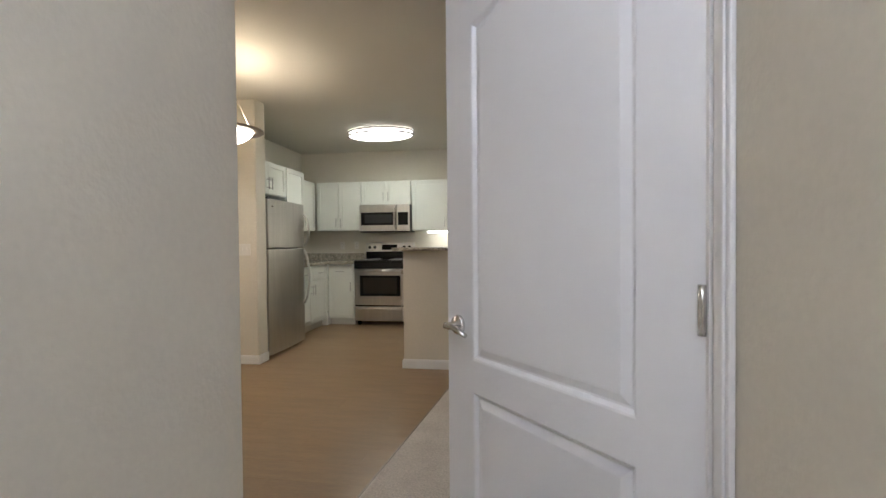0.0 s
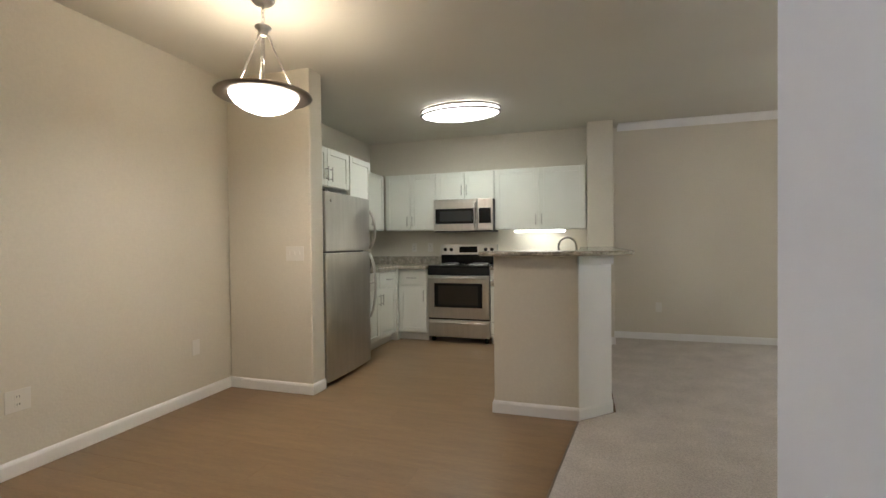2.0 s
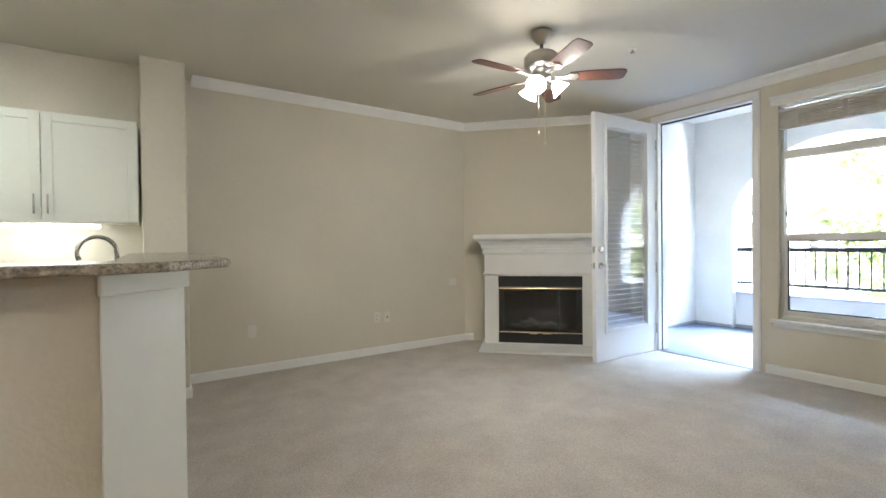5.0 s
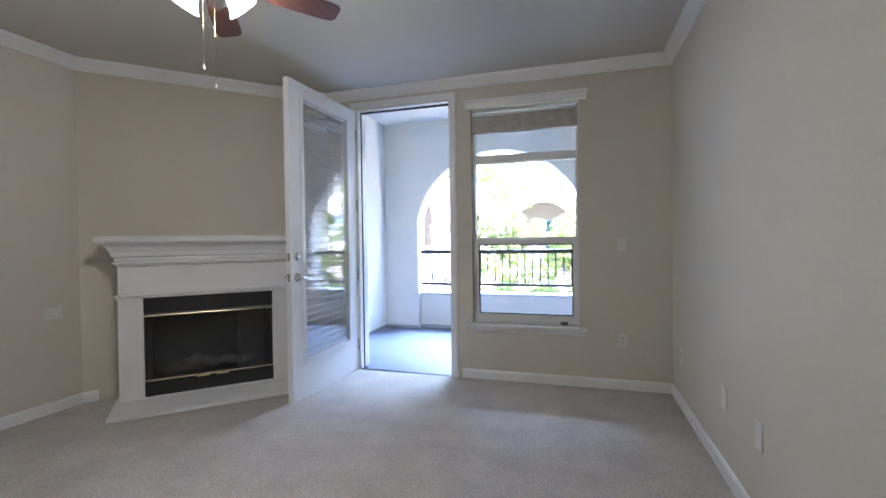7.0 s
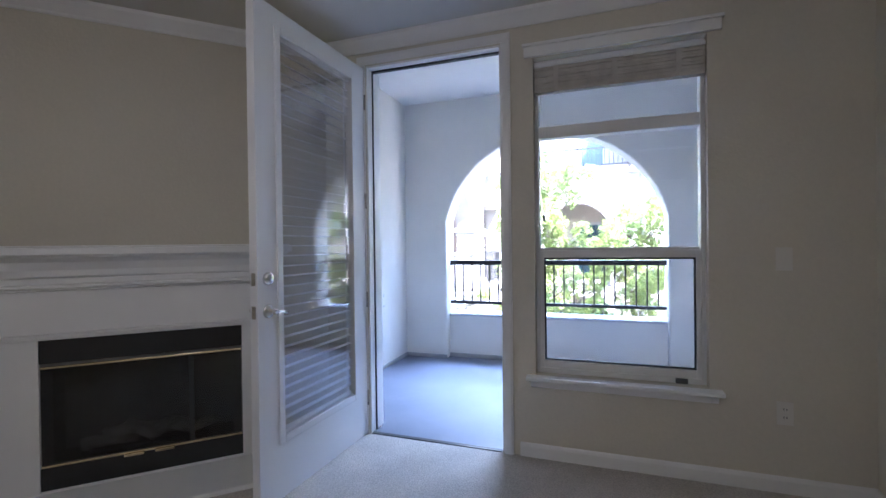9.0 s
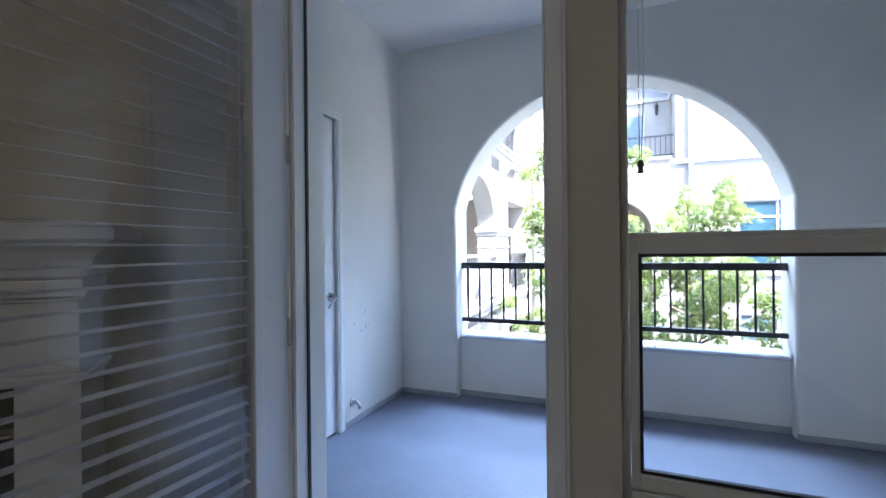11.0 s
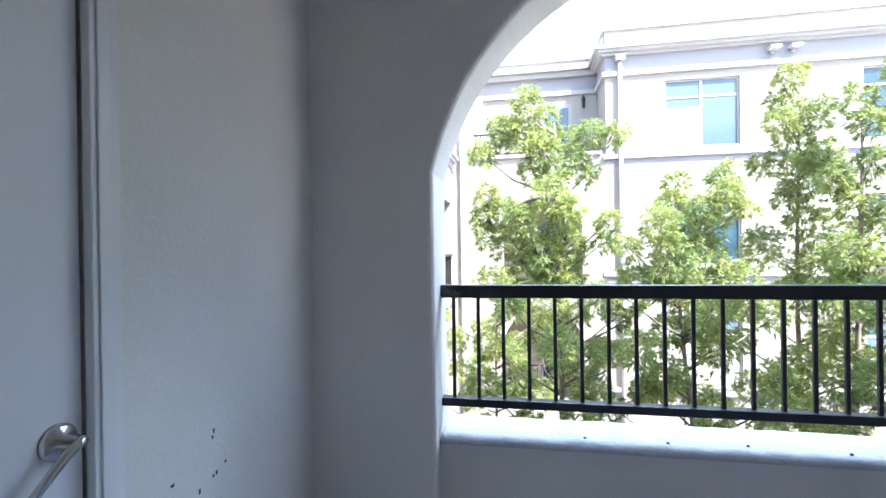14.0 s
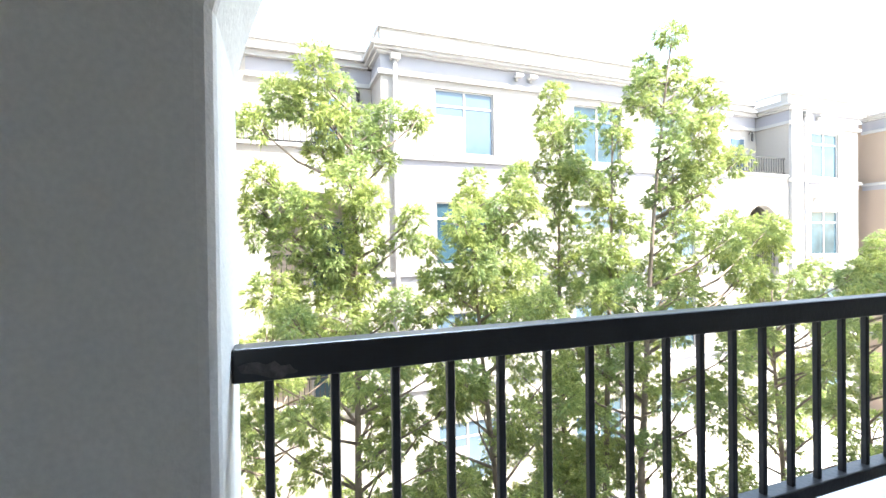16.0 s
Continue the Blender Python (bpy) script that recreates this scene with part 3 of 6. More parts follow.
cs = casing("door_frame_hall", 'x', HX1, -1, DY0, DY1, DH, 0.06, "white moulded casing round the closet doorway")
part("jamb", boxes(((HX1 - 0.019, DY0 - 0.003, 0), (HX1 + 0.118, DY0 + 0.010, DH)), ((HX1 + 0.002, DY1 - 0.006, 0), (HX1 + 0.118, DY1, DH)), ((HX1 + 0.002, DY0, DH - 0.006), (HX1 + 0.118, DY1, DH))), M_TRIM, cs)

# ---- balcony door, wide open, with a glass lite and a blind inside ----
cs = casing("door_frame_balcony", 'x', XE, -1, BY0, BY1, BH, 0.062, "white moulded casing round the balcony doorway")
part("jamb", boxes(((XE + 0.002, BY0, 0.01), (XO + 0.018, BY0 + 0.005, BH)), ((XE + 0.002, BY1 - 0.012, 0.01), (XO + 0.018, BY1, BH)), ((XE + 0.002, BY0, BH - 0.012), (XO + 0.018, BY1, BH))), M_TRIM, cs)
part("weather_strip", boxes(((XE + 0.06, BY0 + 0.005, 0.01), (XE + 0.072, BY0 + 0.011, BH - 0.012)), ((XE + 0.06, BY1 - 0.018, 0.01), (XE + 0.072, BY1 - 0.012, BH - 0.012)), ((XE + 0.06, BY0 + 0.012, BH - 0.024), (XE + 0.085, BY1 - 0.012, BH - 0.012))), M_GASKET, cs, "black rubber weather strip")
part("threshold", boxes(((XE - 0.004, BY0 + 0.012, -0.013), (XE + 0.034, BY1 - 0.012, 0.010)), w=0.004), M_IRON, cs, "dark bronze metal threshold")
part("outer_casing", boxes(((XO + 0.012, BY0 - 0.07, -0.01), (XO + 0.022, BY0, BH + 0.07)), ((XO + 0.012, BY1, -0.01), (XO + 0.022, BY1 + 0.07, BH + 0.07)), ((XO + 0.012, BY0, BH), (XO + 0.022, BY1, BH + 0.07)), w=0.004), M_TRIM, cs)
part("strike_plate", boxes(((XE + 0.03, BY0 + 0.0055, 0.92), (XE + 0.06, BY0 + 0.0065, 0.985)), ((XE + 0.03, BY0 + 0.0055, 1.07), (XE + 0.06, BY0 + 0.0065, 1.13))), M_CHROME, cs)

bd = Vector((-1.0, 0.035)).normalized()
LW, LT = 0.955, 0.045
BR = Matrix(((bd.x, bd.y, 0, 4.495), (bd.y, -bd.x, 0, 5.612), (0, 0, 1, 0.012), (0, 0, 0, 1)))
bdoor = thing("door_2", (4.495, 5.612, 0), "white glazed balcony door with a blind, standing wide open", "door", kind="structure")


GX0, GX1, GZ0, GZ1 = 0.145, 0.805, 0.295, 2.30
LH = 2.41
part("leaf", placed(boxes(((0, 0, 0), (GX0, LT, LH)), ((GX1, 0, 0), (LW, LT, LH)), ((GX0, 0, 0), (GX1, LT, GZ0)), ((GX0, 0, GZ1), (GX1, LT, LH))), BR), M_DOOR, bdoor)
for yy in (-0.012, LT):
    part("lite_frame", placed(boxes(((GX0 - 0.025, yy, GZ0 - 0.025), (GX0 + 0.012, yy + 0.012, GZ1 + 0.025)), ((GX1 - 0.012, yy, GZ0 - 0.025), (GX1 + 0.025, yy + 0.012, GZ1 + 0.025)),
                                    ((GX0 + 0.012, yy, GZ0 - 0.025), (GX1 - 0.012, yy + 0.012, GZ0 + 0.012)), ((GX0 + 0.012, yy, GZ1 - 0.012), (GX1 - 0.012, yy + 0.012, GZ1 + 0.025)), w=0.004), BR), M_DOOR, bdoor, "raised white frame round the glass")
for yy in (0.006, LT - 0.010):
    g = part("pane", placed(boxes(((GX0, yy, GZ0), (GX1, yy + 0.004, GZ1))), BR), M_GLASS, bdoor)
    g.visible_shadow = False
slat0 = None
nsl = 39
for k in range(nsl):
    z = GZ0 + 0.03 + (GZ1 - GZ0 - 0.06) * k / (nsl - 1)
    if slat0 is None:
        bm = bmesh.new()
        tilt = Matrix.Translation((0, LT / 2, 0)) @ Matrix.Rotation(radians(14), 4, 'X')
        box(bm, (GX0 + 0.012, -0.0118, -0.0006), (GX1 - 0.012, 0.0118, 0.0006), tilt)
        slat0 = part("slat", placed(bm, BR), M_BLIND, bdoor)
        slat0.matrix_basis = Matrix.Translation((0, 0, z))
    else:
        o = slat0.copy()
        scene.collection.objects.link(o)
        o.matrix_basis = Matrix.Translation((0, 0, z))
part("blind_rail", placed(boxes(((GX0 + 0.005, 0.012, GZ1 - 0.03), (GX1 - 0.005, LT - 0.012, GZ1)), ((GX0 + 0.005, 0.014, GZ0), (GX1 - 0.005, LT - 0.014, GZ0 + 0.02))), BR), M_BLIND, bdoor)
part("blind_track", placed(boxes(((GX1 - 0.022, 0.0115, GZ0 + 0.02), (GX1 - 0.012, 0.016, GZ1 - 0.05))), BR), M_GREY, bdoor)
r3 = BR.to_3x3()
for yy, s in ((0.0, -1), (LT, 1)):
    lever(bdoor, BR @ Vector((LW - 0.065, yy, 0.935)), r3 @ Vector((0, s, 0)), r3 @ Vector((-1, 0, 0)))
    turn = (r3 @ Vector((0, s, 0))).to_track_quat('Z', 'Y').to_matrix().to_4x4()
    part("deadbolt", lathe([(0, 0), (0.031, 0), (0.031, 0.008), (0.024, 0.018), (0.018, 0.022), (0, 0.022)], BR @ Vector((LW - 0.065, yy, 1.09)), 24, turn), M_CHROME, bdoor, "round satin nickel deadbolt")
part("latch_plate", placed(boxes(((LW, 0.011, 0.905), (LW + 0.002, 0.034, 0.965)), ((LW, 0.011, 1.06), (LW + 0.002, 0.034, 1.12))), BR), M_CHROME, bdoor)
for z in (0.2, 0.85, 1.5, 2.15):
    part("hinge", tube([(4.497, 5.607, z), (4.497, 5.607, z + 0.05), (4.497, 5.607, z + 0.1)], 0.007, 8), M_CHROME, bdoor, "nickel butt hinge")

# ---- window ----
win = thing("window_1", (XE, WY0, WZ0), "white vinyl sash window with a raised shade", "window", kind="structure")
FX0, FX1 = 4.565, 4.64
part("window_frame", boxes(((FX0, WY0, WZ0), (FX1, WY0 + 0.022, WZ1)), ((FX0, WY1 - 0.022, WZ0), (FX1, WY1, WZ1)), ((FX0, WY0 + 0.022, WZ0), (FX1, WY1 - 0.022, WZ0 + 0.03)), ((FX0, WY0 + 0.022, WZ1 - 0.012), (FX1, WY1 - 0.022, WZ1)),
                           ((FX0 + 0.005, WY0 + 0.022, 1.875), (FX1, WY1 - 0.022, 1.945)), w=0.003), M_VINYL, win)
part("upper_sash", boxes(((4.60, WY0 + 0.022, 1.185), (4.63, WY1 - 0.022, 1.228)), w=0.003), M_VINYL, win)
sash = part("lower_sash", boxes(((4.568, WY0 + 0.023, WZ0 + 0.031), (4.598, WY0 + 0.046, 1.212)), ((4.568, WY1 - 0.046, WZ0 + 0.031), (4.598, WY1 - 0.023, 1.212)), ((4.568, WY0 + 0.046, WZ0 + 0.031), (4.598, WY1 - 0.046, WZ0 + 0.075)), ((4.568, WY0 + 0.046, 1.17), (4.598, WY1 - 0.046, 1.212)), w=0.003), M_VINYL, win)
part("seal", boxes(((4.575, WY0 + 0.046, WZ0 + 0.075), (4.59, WY0 + 0.055, 1.17)), ((4.575, WY1 - 0.055, WZ0 + 0.075), (4.59, WY1 - 0.046, 1.17)), ((4.575, WY0 + 0.055, WZ0 + 0.075), (4.59, WY1 - 0.055, WZ0 + 0.084)), ((4.575, WY0 + 0.055, 1.161), (4.59, WY1 - 0.055, 1.17))), M_GASKET, sash)
for a, b in (((4.580, WY0 + 0.06, WZ0 + 0.07), (4.584, WY1 - 0.06, 1.2)), ((4.612, WY0 + 0.03, 1.24), (4.616, WY1 - 0.03, 1.88)), ((4.612, WY0 + 0.03, 1.94), (4.616, WY1 - 0.03, WZ1 - 0.012))):
    g = part("pane", boxes((a, b)), M_GLASS, win)
    g.visible_shadow = False
part("head_casing", boxes(((XE - 0.022, WY0 - 0.065, WZ1 + 0.002), (XE - 0.001, WY1 + 0.05, WZ1 + 0.062)), ((XE - 0.032, WY0 - 0.075, WZ1 + 0.062), (XE - 0.001, WY1 + 0.06, WZ1 + 0.08)), w=0.004), M_TRIM, win)
part("window_sill", boxes(((XE - 0.06, WY0 - 0.06, WZ0 - 0.026), (FX0, WY1 + 0.05, WZ0 - 0.001)), w=0.006, seg=3), M_TRIM, win)
part("apron", boxes(((XE - 0.018, WY0 - 0.04, WZ0 - 0.07), (XE - 0.001, WY1 + 0.03, WZ0 - 0.027)), w=0.004), M_TRIM, win)
part("latch", boxes(((4.553, WY0 + 0.09, WZ0 + 0.0), (4.567, WY0 + 0.15, WZ0 + 0.028)), w=0.004), M_GREY, win, "small grey sash latch")
blind = thing("window_shade", (XE, WY0, 2.13), "beige fabric shade drawn up to the window head", "window blind")
part("headrail", boxes(((XE + 0.005, WY0 + 0.004, 2.274), (XE + 0.050, WY1 - 0.004, 2.297)), w=0.004), M_BLIND, blind)
for k in range(7):
    z = 2.1436 + k * 0.0185
    part("fold", boxes(((XE + 0.008 + 0.004 * (k % 2), WY0 + 0.005, z), (XE + 0.05 - 0.004 * (k % 3), WY1 - 0.005, z + 0.0183)), w=0.003, seg=1), M_SHADE, blind)
part("bottom_rail", boxes(((XE + 0.006, WY0 + 0.005, 2.126), (XE + 0.052, WY1 - 0.005, 2.1435)), w=0.003), M_SHADE, blind)
for yy in (WY0 + 0.13, (WY0 + WY1) / 2, WY1 - 0.13):
    part("tape", boxes(((XE + 0.003, yy - 0.014, 2.128), (XE + 0.0075, yy + 0.014, 2.274))), M_SHADE, blind)
part("cord", tube([(XE + 0.02, WY1 - 0.05, 2.27), (XE + 0.02, WY1 - 0.05, 1.6), (XE + 0.02, WY1 - 0.05, 1.42)], 0.0012, 5), M_BLIND, blind)
part("cord", tube([(XE + 0.02, WY1 - 0.062, 2.27), (XE + 0.02, WY1 - 0.062, 1.6), (XE + 0.02, WY1 - 0.055, 1.42)], 0.0012, 5), M_BLIND, blind)
part("tassel", lathe([(0, 0.035), (0.006, 0.033), (0.009, 0.02), (0.006, 0.012), (0.009, 0.0), (0, -0.002)], (XE + 0.02, WY1 - 0.053, 1.385), 12), M_GREY, blind, "dark cord tassel")


# ---- kitchen ----
def shaker(parent, axis, plane, out, a0, a1, z0, z1, stile=0.055, thick=0.019, name="door"):
    """One framed door or drawer front lying in a plane across the axis."""
    bm = bmesh.new()

    def slab(b0, b1, c0, c1, d0, d1):
        p, q = plane + out * d0, plane + out * d1
        if axis == 'x':
            box(bm, (p, b0, c0), (q, b1, c1))
        else:
            box(bm, (b0, p, c0), (b1, q, c1))
    g = 0.0015
    a0, a1, z0, z1 = a0 + g, a1 - g, z0 + g, z1 - g
    slab(a0, a0 + stile, z0, z1, 0, thick), slab(a1 - stile, a1, z0, z1, 0, thick)
    slab(a0 + stile, a1 - stile, z0, z0 + stile, 0, thick), slab(a0 + stile, a1 - stile, z1 - stile, z1, 0, thick)
    slab(a0 + stile, a1 - stile, z0 + stile, z1 - stile, 0, thick - 0.008)
    bevel(bm, 0.0015, 1)
    return part(name, bm, M_CAB, parent)


def pull(parent, axis, plane, out, a, z, length, upright=True):
    """A bar pull on two posts."""
    def at(d, b, c):
        return (plane + out * d, b, c) if axis == 'x' else (b, plane + out * d, c)
    h = length / 2
    e = [(a, z - h), (a, z + h)] if upright else [(a - h, z), (a + h, z)]
    bm = tube([at(0.032, *e[0]), at(0.032, a, z), at(0.032, *e[1])], 0.0055, 8)
    for k in (0.16, 0.84):
        q = (e[0][0] + (e[1][0] - e[0][0]) * k, e[0][1] + (e[1][1] - e[0][1]) * k)
        tube([at(0.0, *q), at(0.016, *q), at(0.032, *q)], 0.0045, 6, bm=bm)
    return part("handle", bm, M_NICKEL, parent, "brushed nickel bar pull")


def cabinet(name, axis, front, back, a0, a1, z0, z1, doors, label, kick=False, drawer=0.0, handle_low=True, handles=True, group=""):
    """A cabinet unit whose front lies across the axis at front; doors: how many side by side."""
    out = 1 if front > back else -1
    mid = (a0 + a1) / 2
    t = thing(name, (back, mid, z0) if axis == 'x' else (mid, back, z0), label, "cabinet", group)
    body_front = front - out * 0.02
    zb = z0 + (0.095 if kick else 0)

    def blk(b0, b1, c0, c1, d0, d1):
        return ((d0, b0, c0), (d1, b1, c1)) if axis == 'x' else ((b0, d0, c0), (b1, d1, c1))
    part("body", boxes(blk(a0 + 0.0005, a1 - 0.0005, zb, z1, back, body_front), w=0.001, seg=1), M_CAB, t)
    if kick:
        part("toe_kick", boxes(blk(a0 + 0.001, a1 - 0.001, z0, zb, back, body_front - out * 0.05)), M_KICK, t)
    top = z1
    if drawer:
        n = max(1, doors if doors > 1 and a1 - a0 > 0.7 else 1)
        for k in range(n):
            d0, d1 = a0 + (a1 - a0) * k / n, a0 + (a1 - a0) * (k + 1) / n
            f = shaker(t, axis, body_front, out, d0 + 0.01, d1 - 0.01, z1 - drawer, z1 - 0.015, 0.04, name="drawer_front")
            pull(f, axis, body_front + out * 0.019, out, (d0 + d1) / 2, z1 - drawer / 2 - 0.008, 0.13, False)
        top = z1 - drawer - 0.006
    for k in range(doors):
        d0, d1 = a0 + (a1 - a0) * k / doors, a0 + (a1 - a0) * (k + 1) / doors
        f = shaker(t, axis, body_front, out, d0 + (0.008 if k == 0 else 0.001), d1 - (0.008 if k == doors - 1 else 0.001), zb + 0.008, top - (0.0 if drawer else 0.008))
        if handles:
            side = d1 - 0.035 if (k == 0 and doors == 2) or (doors == 1) else d0 + 0.035
            zc = (zb + 0.008 + 0.11) if not drawer else top - 0.12
            pull(f, axis, body_front + out * 0.019, out, side, zc, 0.13)
    return t


UG = "white wall cabinets"
BG = "white base cabinets"
cabinet("wall_cabinet", 'x', -2.36, XW + 0.002, 4.635, 5.45, 1.72, 2.09, 2, "white shaker wall cabinet above the refrigerator", group=UG)
cabinet("wall_cabinet", 'x', -2.36, XW + 0.002, 5.452, 5.93, 1.36, 2.09, 1, "white shaker deep wall cabinet beside the refrigerator", handles=False, group=UG)
cabinet("wall_cabinet", 'x', -2.62, XW + 0.002, 5.932, 6.84, 1.355, 2.085, 2, "white shaker wall cabinet on the side wall", group=UG)
cabinet("wall_cabinet", 'y', 6.85, YN - 0.002, -2.61, -1.905, 1.355, 2.085, 2, "white shaker wall cabinet in the kitchen corner", group=UG)
cabinet("wall_cabinet", 'y', 6.85, YN - 0.002, -1.903, -1.142, 1.73, 2.085, 2, "white shaker short wall cabinet above the microwave", group=UG)
cabinet("wall_cabinet", 'y', 6.85, YN - 0.002, -1.14, -0.072, 1.345, 2.085, 2, "white shaker wide wall cabinet above the counter", group=UG)

cabinet("base_cabinet", 'x', -2.30, XW + 0.002, 5.53, 6.46, 0.0, 0.87, 2, "white shaker base cabinet with drawers along the side wall", kick=True, drawer=0.19, group=BG)
cabinet("base_cabinet", 'y', 6.49, YN - 0.002, -2.285, -1.912, 0.0, 0.87, 1, "white shaker base cabinet with a drawer beside the range", kick=True, drawer=0.19, group=BG)
cabinet("base_cabinet", 'y', 6.49, YN - 0.002, -1.135, -0.745, 0.0, 0.87, 1, "white shaker base cabinet between range and peninsula", kick=True, drawer=0.19, group=BG)
cabinet("base_cabinet", 'x', -0.74, -0.065, 4.625, 6.47, 0.0, 0.87, 3, "white shaker sink base cabinet behind the breakfast bar", kick=True, drawer=0.19, group=BG)
filler = thing("corner_filler", (-2.6, 6.78, 0), "white corner filler between the base cabinets", "cabinet")
part("body", boxes(((XW + 0.003, 6.462, 0.0), (-2.29, YN - 0.003, 0.87))), M_CAB, filler)
part("hinge", boxes(((-2.292, 6.470, 0.17), (-2.286, 6.482, 0.21)), w=0.001, seg=1), M_CHROME, filler)

counter = thing("worktop", (-2.6, 6.4, 0.87), "speckled brown granite worktop with a low backsplash", "counter")
part("slab", prism([(XW + 0.001, 5.535), (-2.275, 5.535), (-2.275, 6.465), (-1.91, 6.465), (-1.91, YN - 0.001), (XW + 0.001, YN - 0.001)], 0.8702, 0.91, 0.006, 2), M_GRANITE, counter)
part("backsplash", boxes(((XW + 0.001, 5.535, 0.9102), (XW + 0.02, YN - 0.001, 1.01)), w=0.003), M_GRANITE, counter)
part("backsplash", boxes(((XW + 0.0202, YN - 0.02, 0.9102), (-1.91, YN - 0.001, 1.01)), w=0.003), M_GRANITE, counter)
counter = thing("sink_worktop", (-0.5, 6.0, 0.87), "speckled brown granite worktop with an undermounted sink", "counter")
part("slab", prism([(-1.137, 6.465), (-0.765, 6.465), (-0.765, 4.62), (-0.064, 4.62), (-0.064, YN - 0.26), (-0.064, YN - 0.001), (-1.137, YN - 0.001)], 0.8702, 0.91, 0.006, 2), M_GRANITE, counter)
part("backsplash", boxes(((-1.137, YN - 0.02, 0.9102), (-0.066, YN - 0.001, 1.01)), w=0.003), M_GRANITE, counter)

# breakfast bar: half wall, end post and granite top
setting("wall_bar", prism([(-0.713, 4.49), (-0.15, 4.49), (0.067, 4.712), (0.067, 6.858), (-0.06, 6.858), (-0.06, 4.76), (-0.2, 4.615), (-0.713, 4.615)], 0.0, 1.098, 0.005, 2), M_WALL, "beige painted half wall carrying the breakfast bar", "wall")
dg = Vector((0.217, 0.222)).normalized()
nrm = Vector((dg.y, -dg.x))
face = [Vector((-0.15, 4.49)), Vector((0.067, 4.712))]
setting("trim_bar_end", prism([tuple(face[0] + nrm * 0.001), tuple(face[1] + nrm * 0.001), tuple(face[1] + nrm * 0.008), tuple(face[0] + nrm * 0.008)], 0.0, 1.033, 0.002, 1), M_TRIM, "white painted end panel of the breakfast bar", "panel")
setting("trim_bar_cap", prism([tuple(face[0] + nrm * 0.001 - dg * 0.008), tuple(face[1] + nrm * 0.001 + dg * 0.012), tuple(face[1] + nrm * 0.02 + dg * 0.012), tuple(face[0] + nrm * 0.02 - dg * 0.008)], 1.033, 1.0975, 0.006, 2), M_TRIM, "white moulding under the end of the breakfast bar", "moulding")
skirting("baseboard_bar", [(0.067, 6.84), (0.067, 4.712), (-0.15, 4.49), (-0.713, 4.49), (-0.713, 4.62)])
top = thing("bar_top", (-0.2, 4.6, 1.085), "speckled brown granite breakfast bar top with rounded edges", "counter")
part("slab", prism([(-0.80, 4.385), (-0.11, 4.385), (0.02, 4.44), (0.215, 4.66), (0.225, 4.75), (0.225, 6.855), (-0.14, 6.855), (-0.14, 4.83), (-0.26, 4.70), (-0.80, 4.70)], 1.0982, 1.128, 0.012, 3), M_GRANITE, top)

sink = thing("kitchen_sink", (-0.42, 5.95, 0.9), "stainless steel sink set into the worktop", "sink")
part("rim", boxes(((-0.66, 5.6, 0.9104), (-0.25, 5.63, 0.914)), ((-0.66, 6.3, 0.9104), (-0.25, 6.33, 0.914)), ((-0.66, 5.63, 0.9104), (-0.63, 6.3, 0.914)), ((-0.28, 5.63, 0.9104), (-0.25, 6.3, 0.914))), M_STEEL, sink)
part("basin", boxes(((-0.63, 5.63, 0.9103), (-0.28, 6.3, 0.9115))), M_GREY, sink, "dark steel basin")
tap = thing("kitchen_faucet", (-0.17, 5.98, 0.91), "chrome gooseneck kitchen faucet behind the sink", "faucet")
part("base", lathe([(0, 0), (0.028, 0), (0.028, 0.01), (0.018, 0.02), (0.014, 0.04), (0, 0.04)], (-0.17, 5.98, 0.9101), 20), M_CHROME, tap)
arc = [(-0.17, 5.98, 0.94), (-0.17, 5.98, 1.06), (-0.17, 5.98, 1.13)]
for k in range(1, 15):
    a = math.pi * 1.15 * k / 14
    arc.append((-0.17 - 0.085 + 0.085 * math.cos(a), 5.98 - 0.03 * k / 14, 1.145 + 0.085 * math.sin(a)))
part("spout", tube(arc, 0.0115, 10), M_CHROME, tap)
part("lever", tube([(-0.17, 6.06, 0.91), (-0.17, 6.06, 0.97), (-0.2, 6.07, 1.0), (-0.24, 6.08, 1.01)], 0.009, 8), M_CHROME, tap)


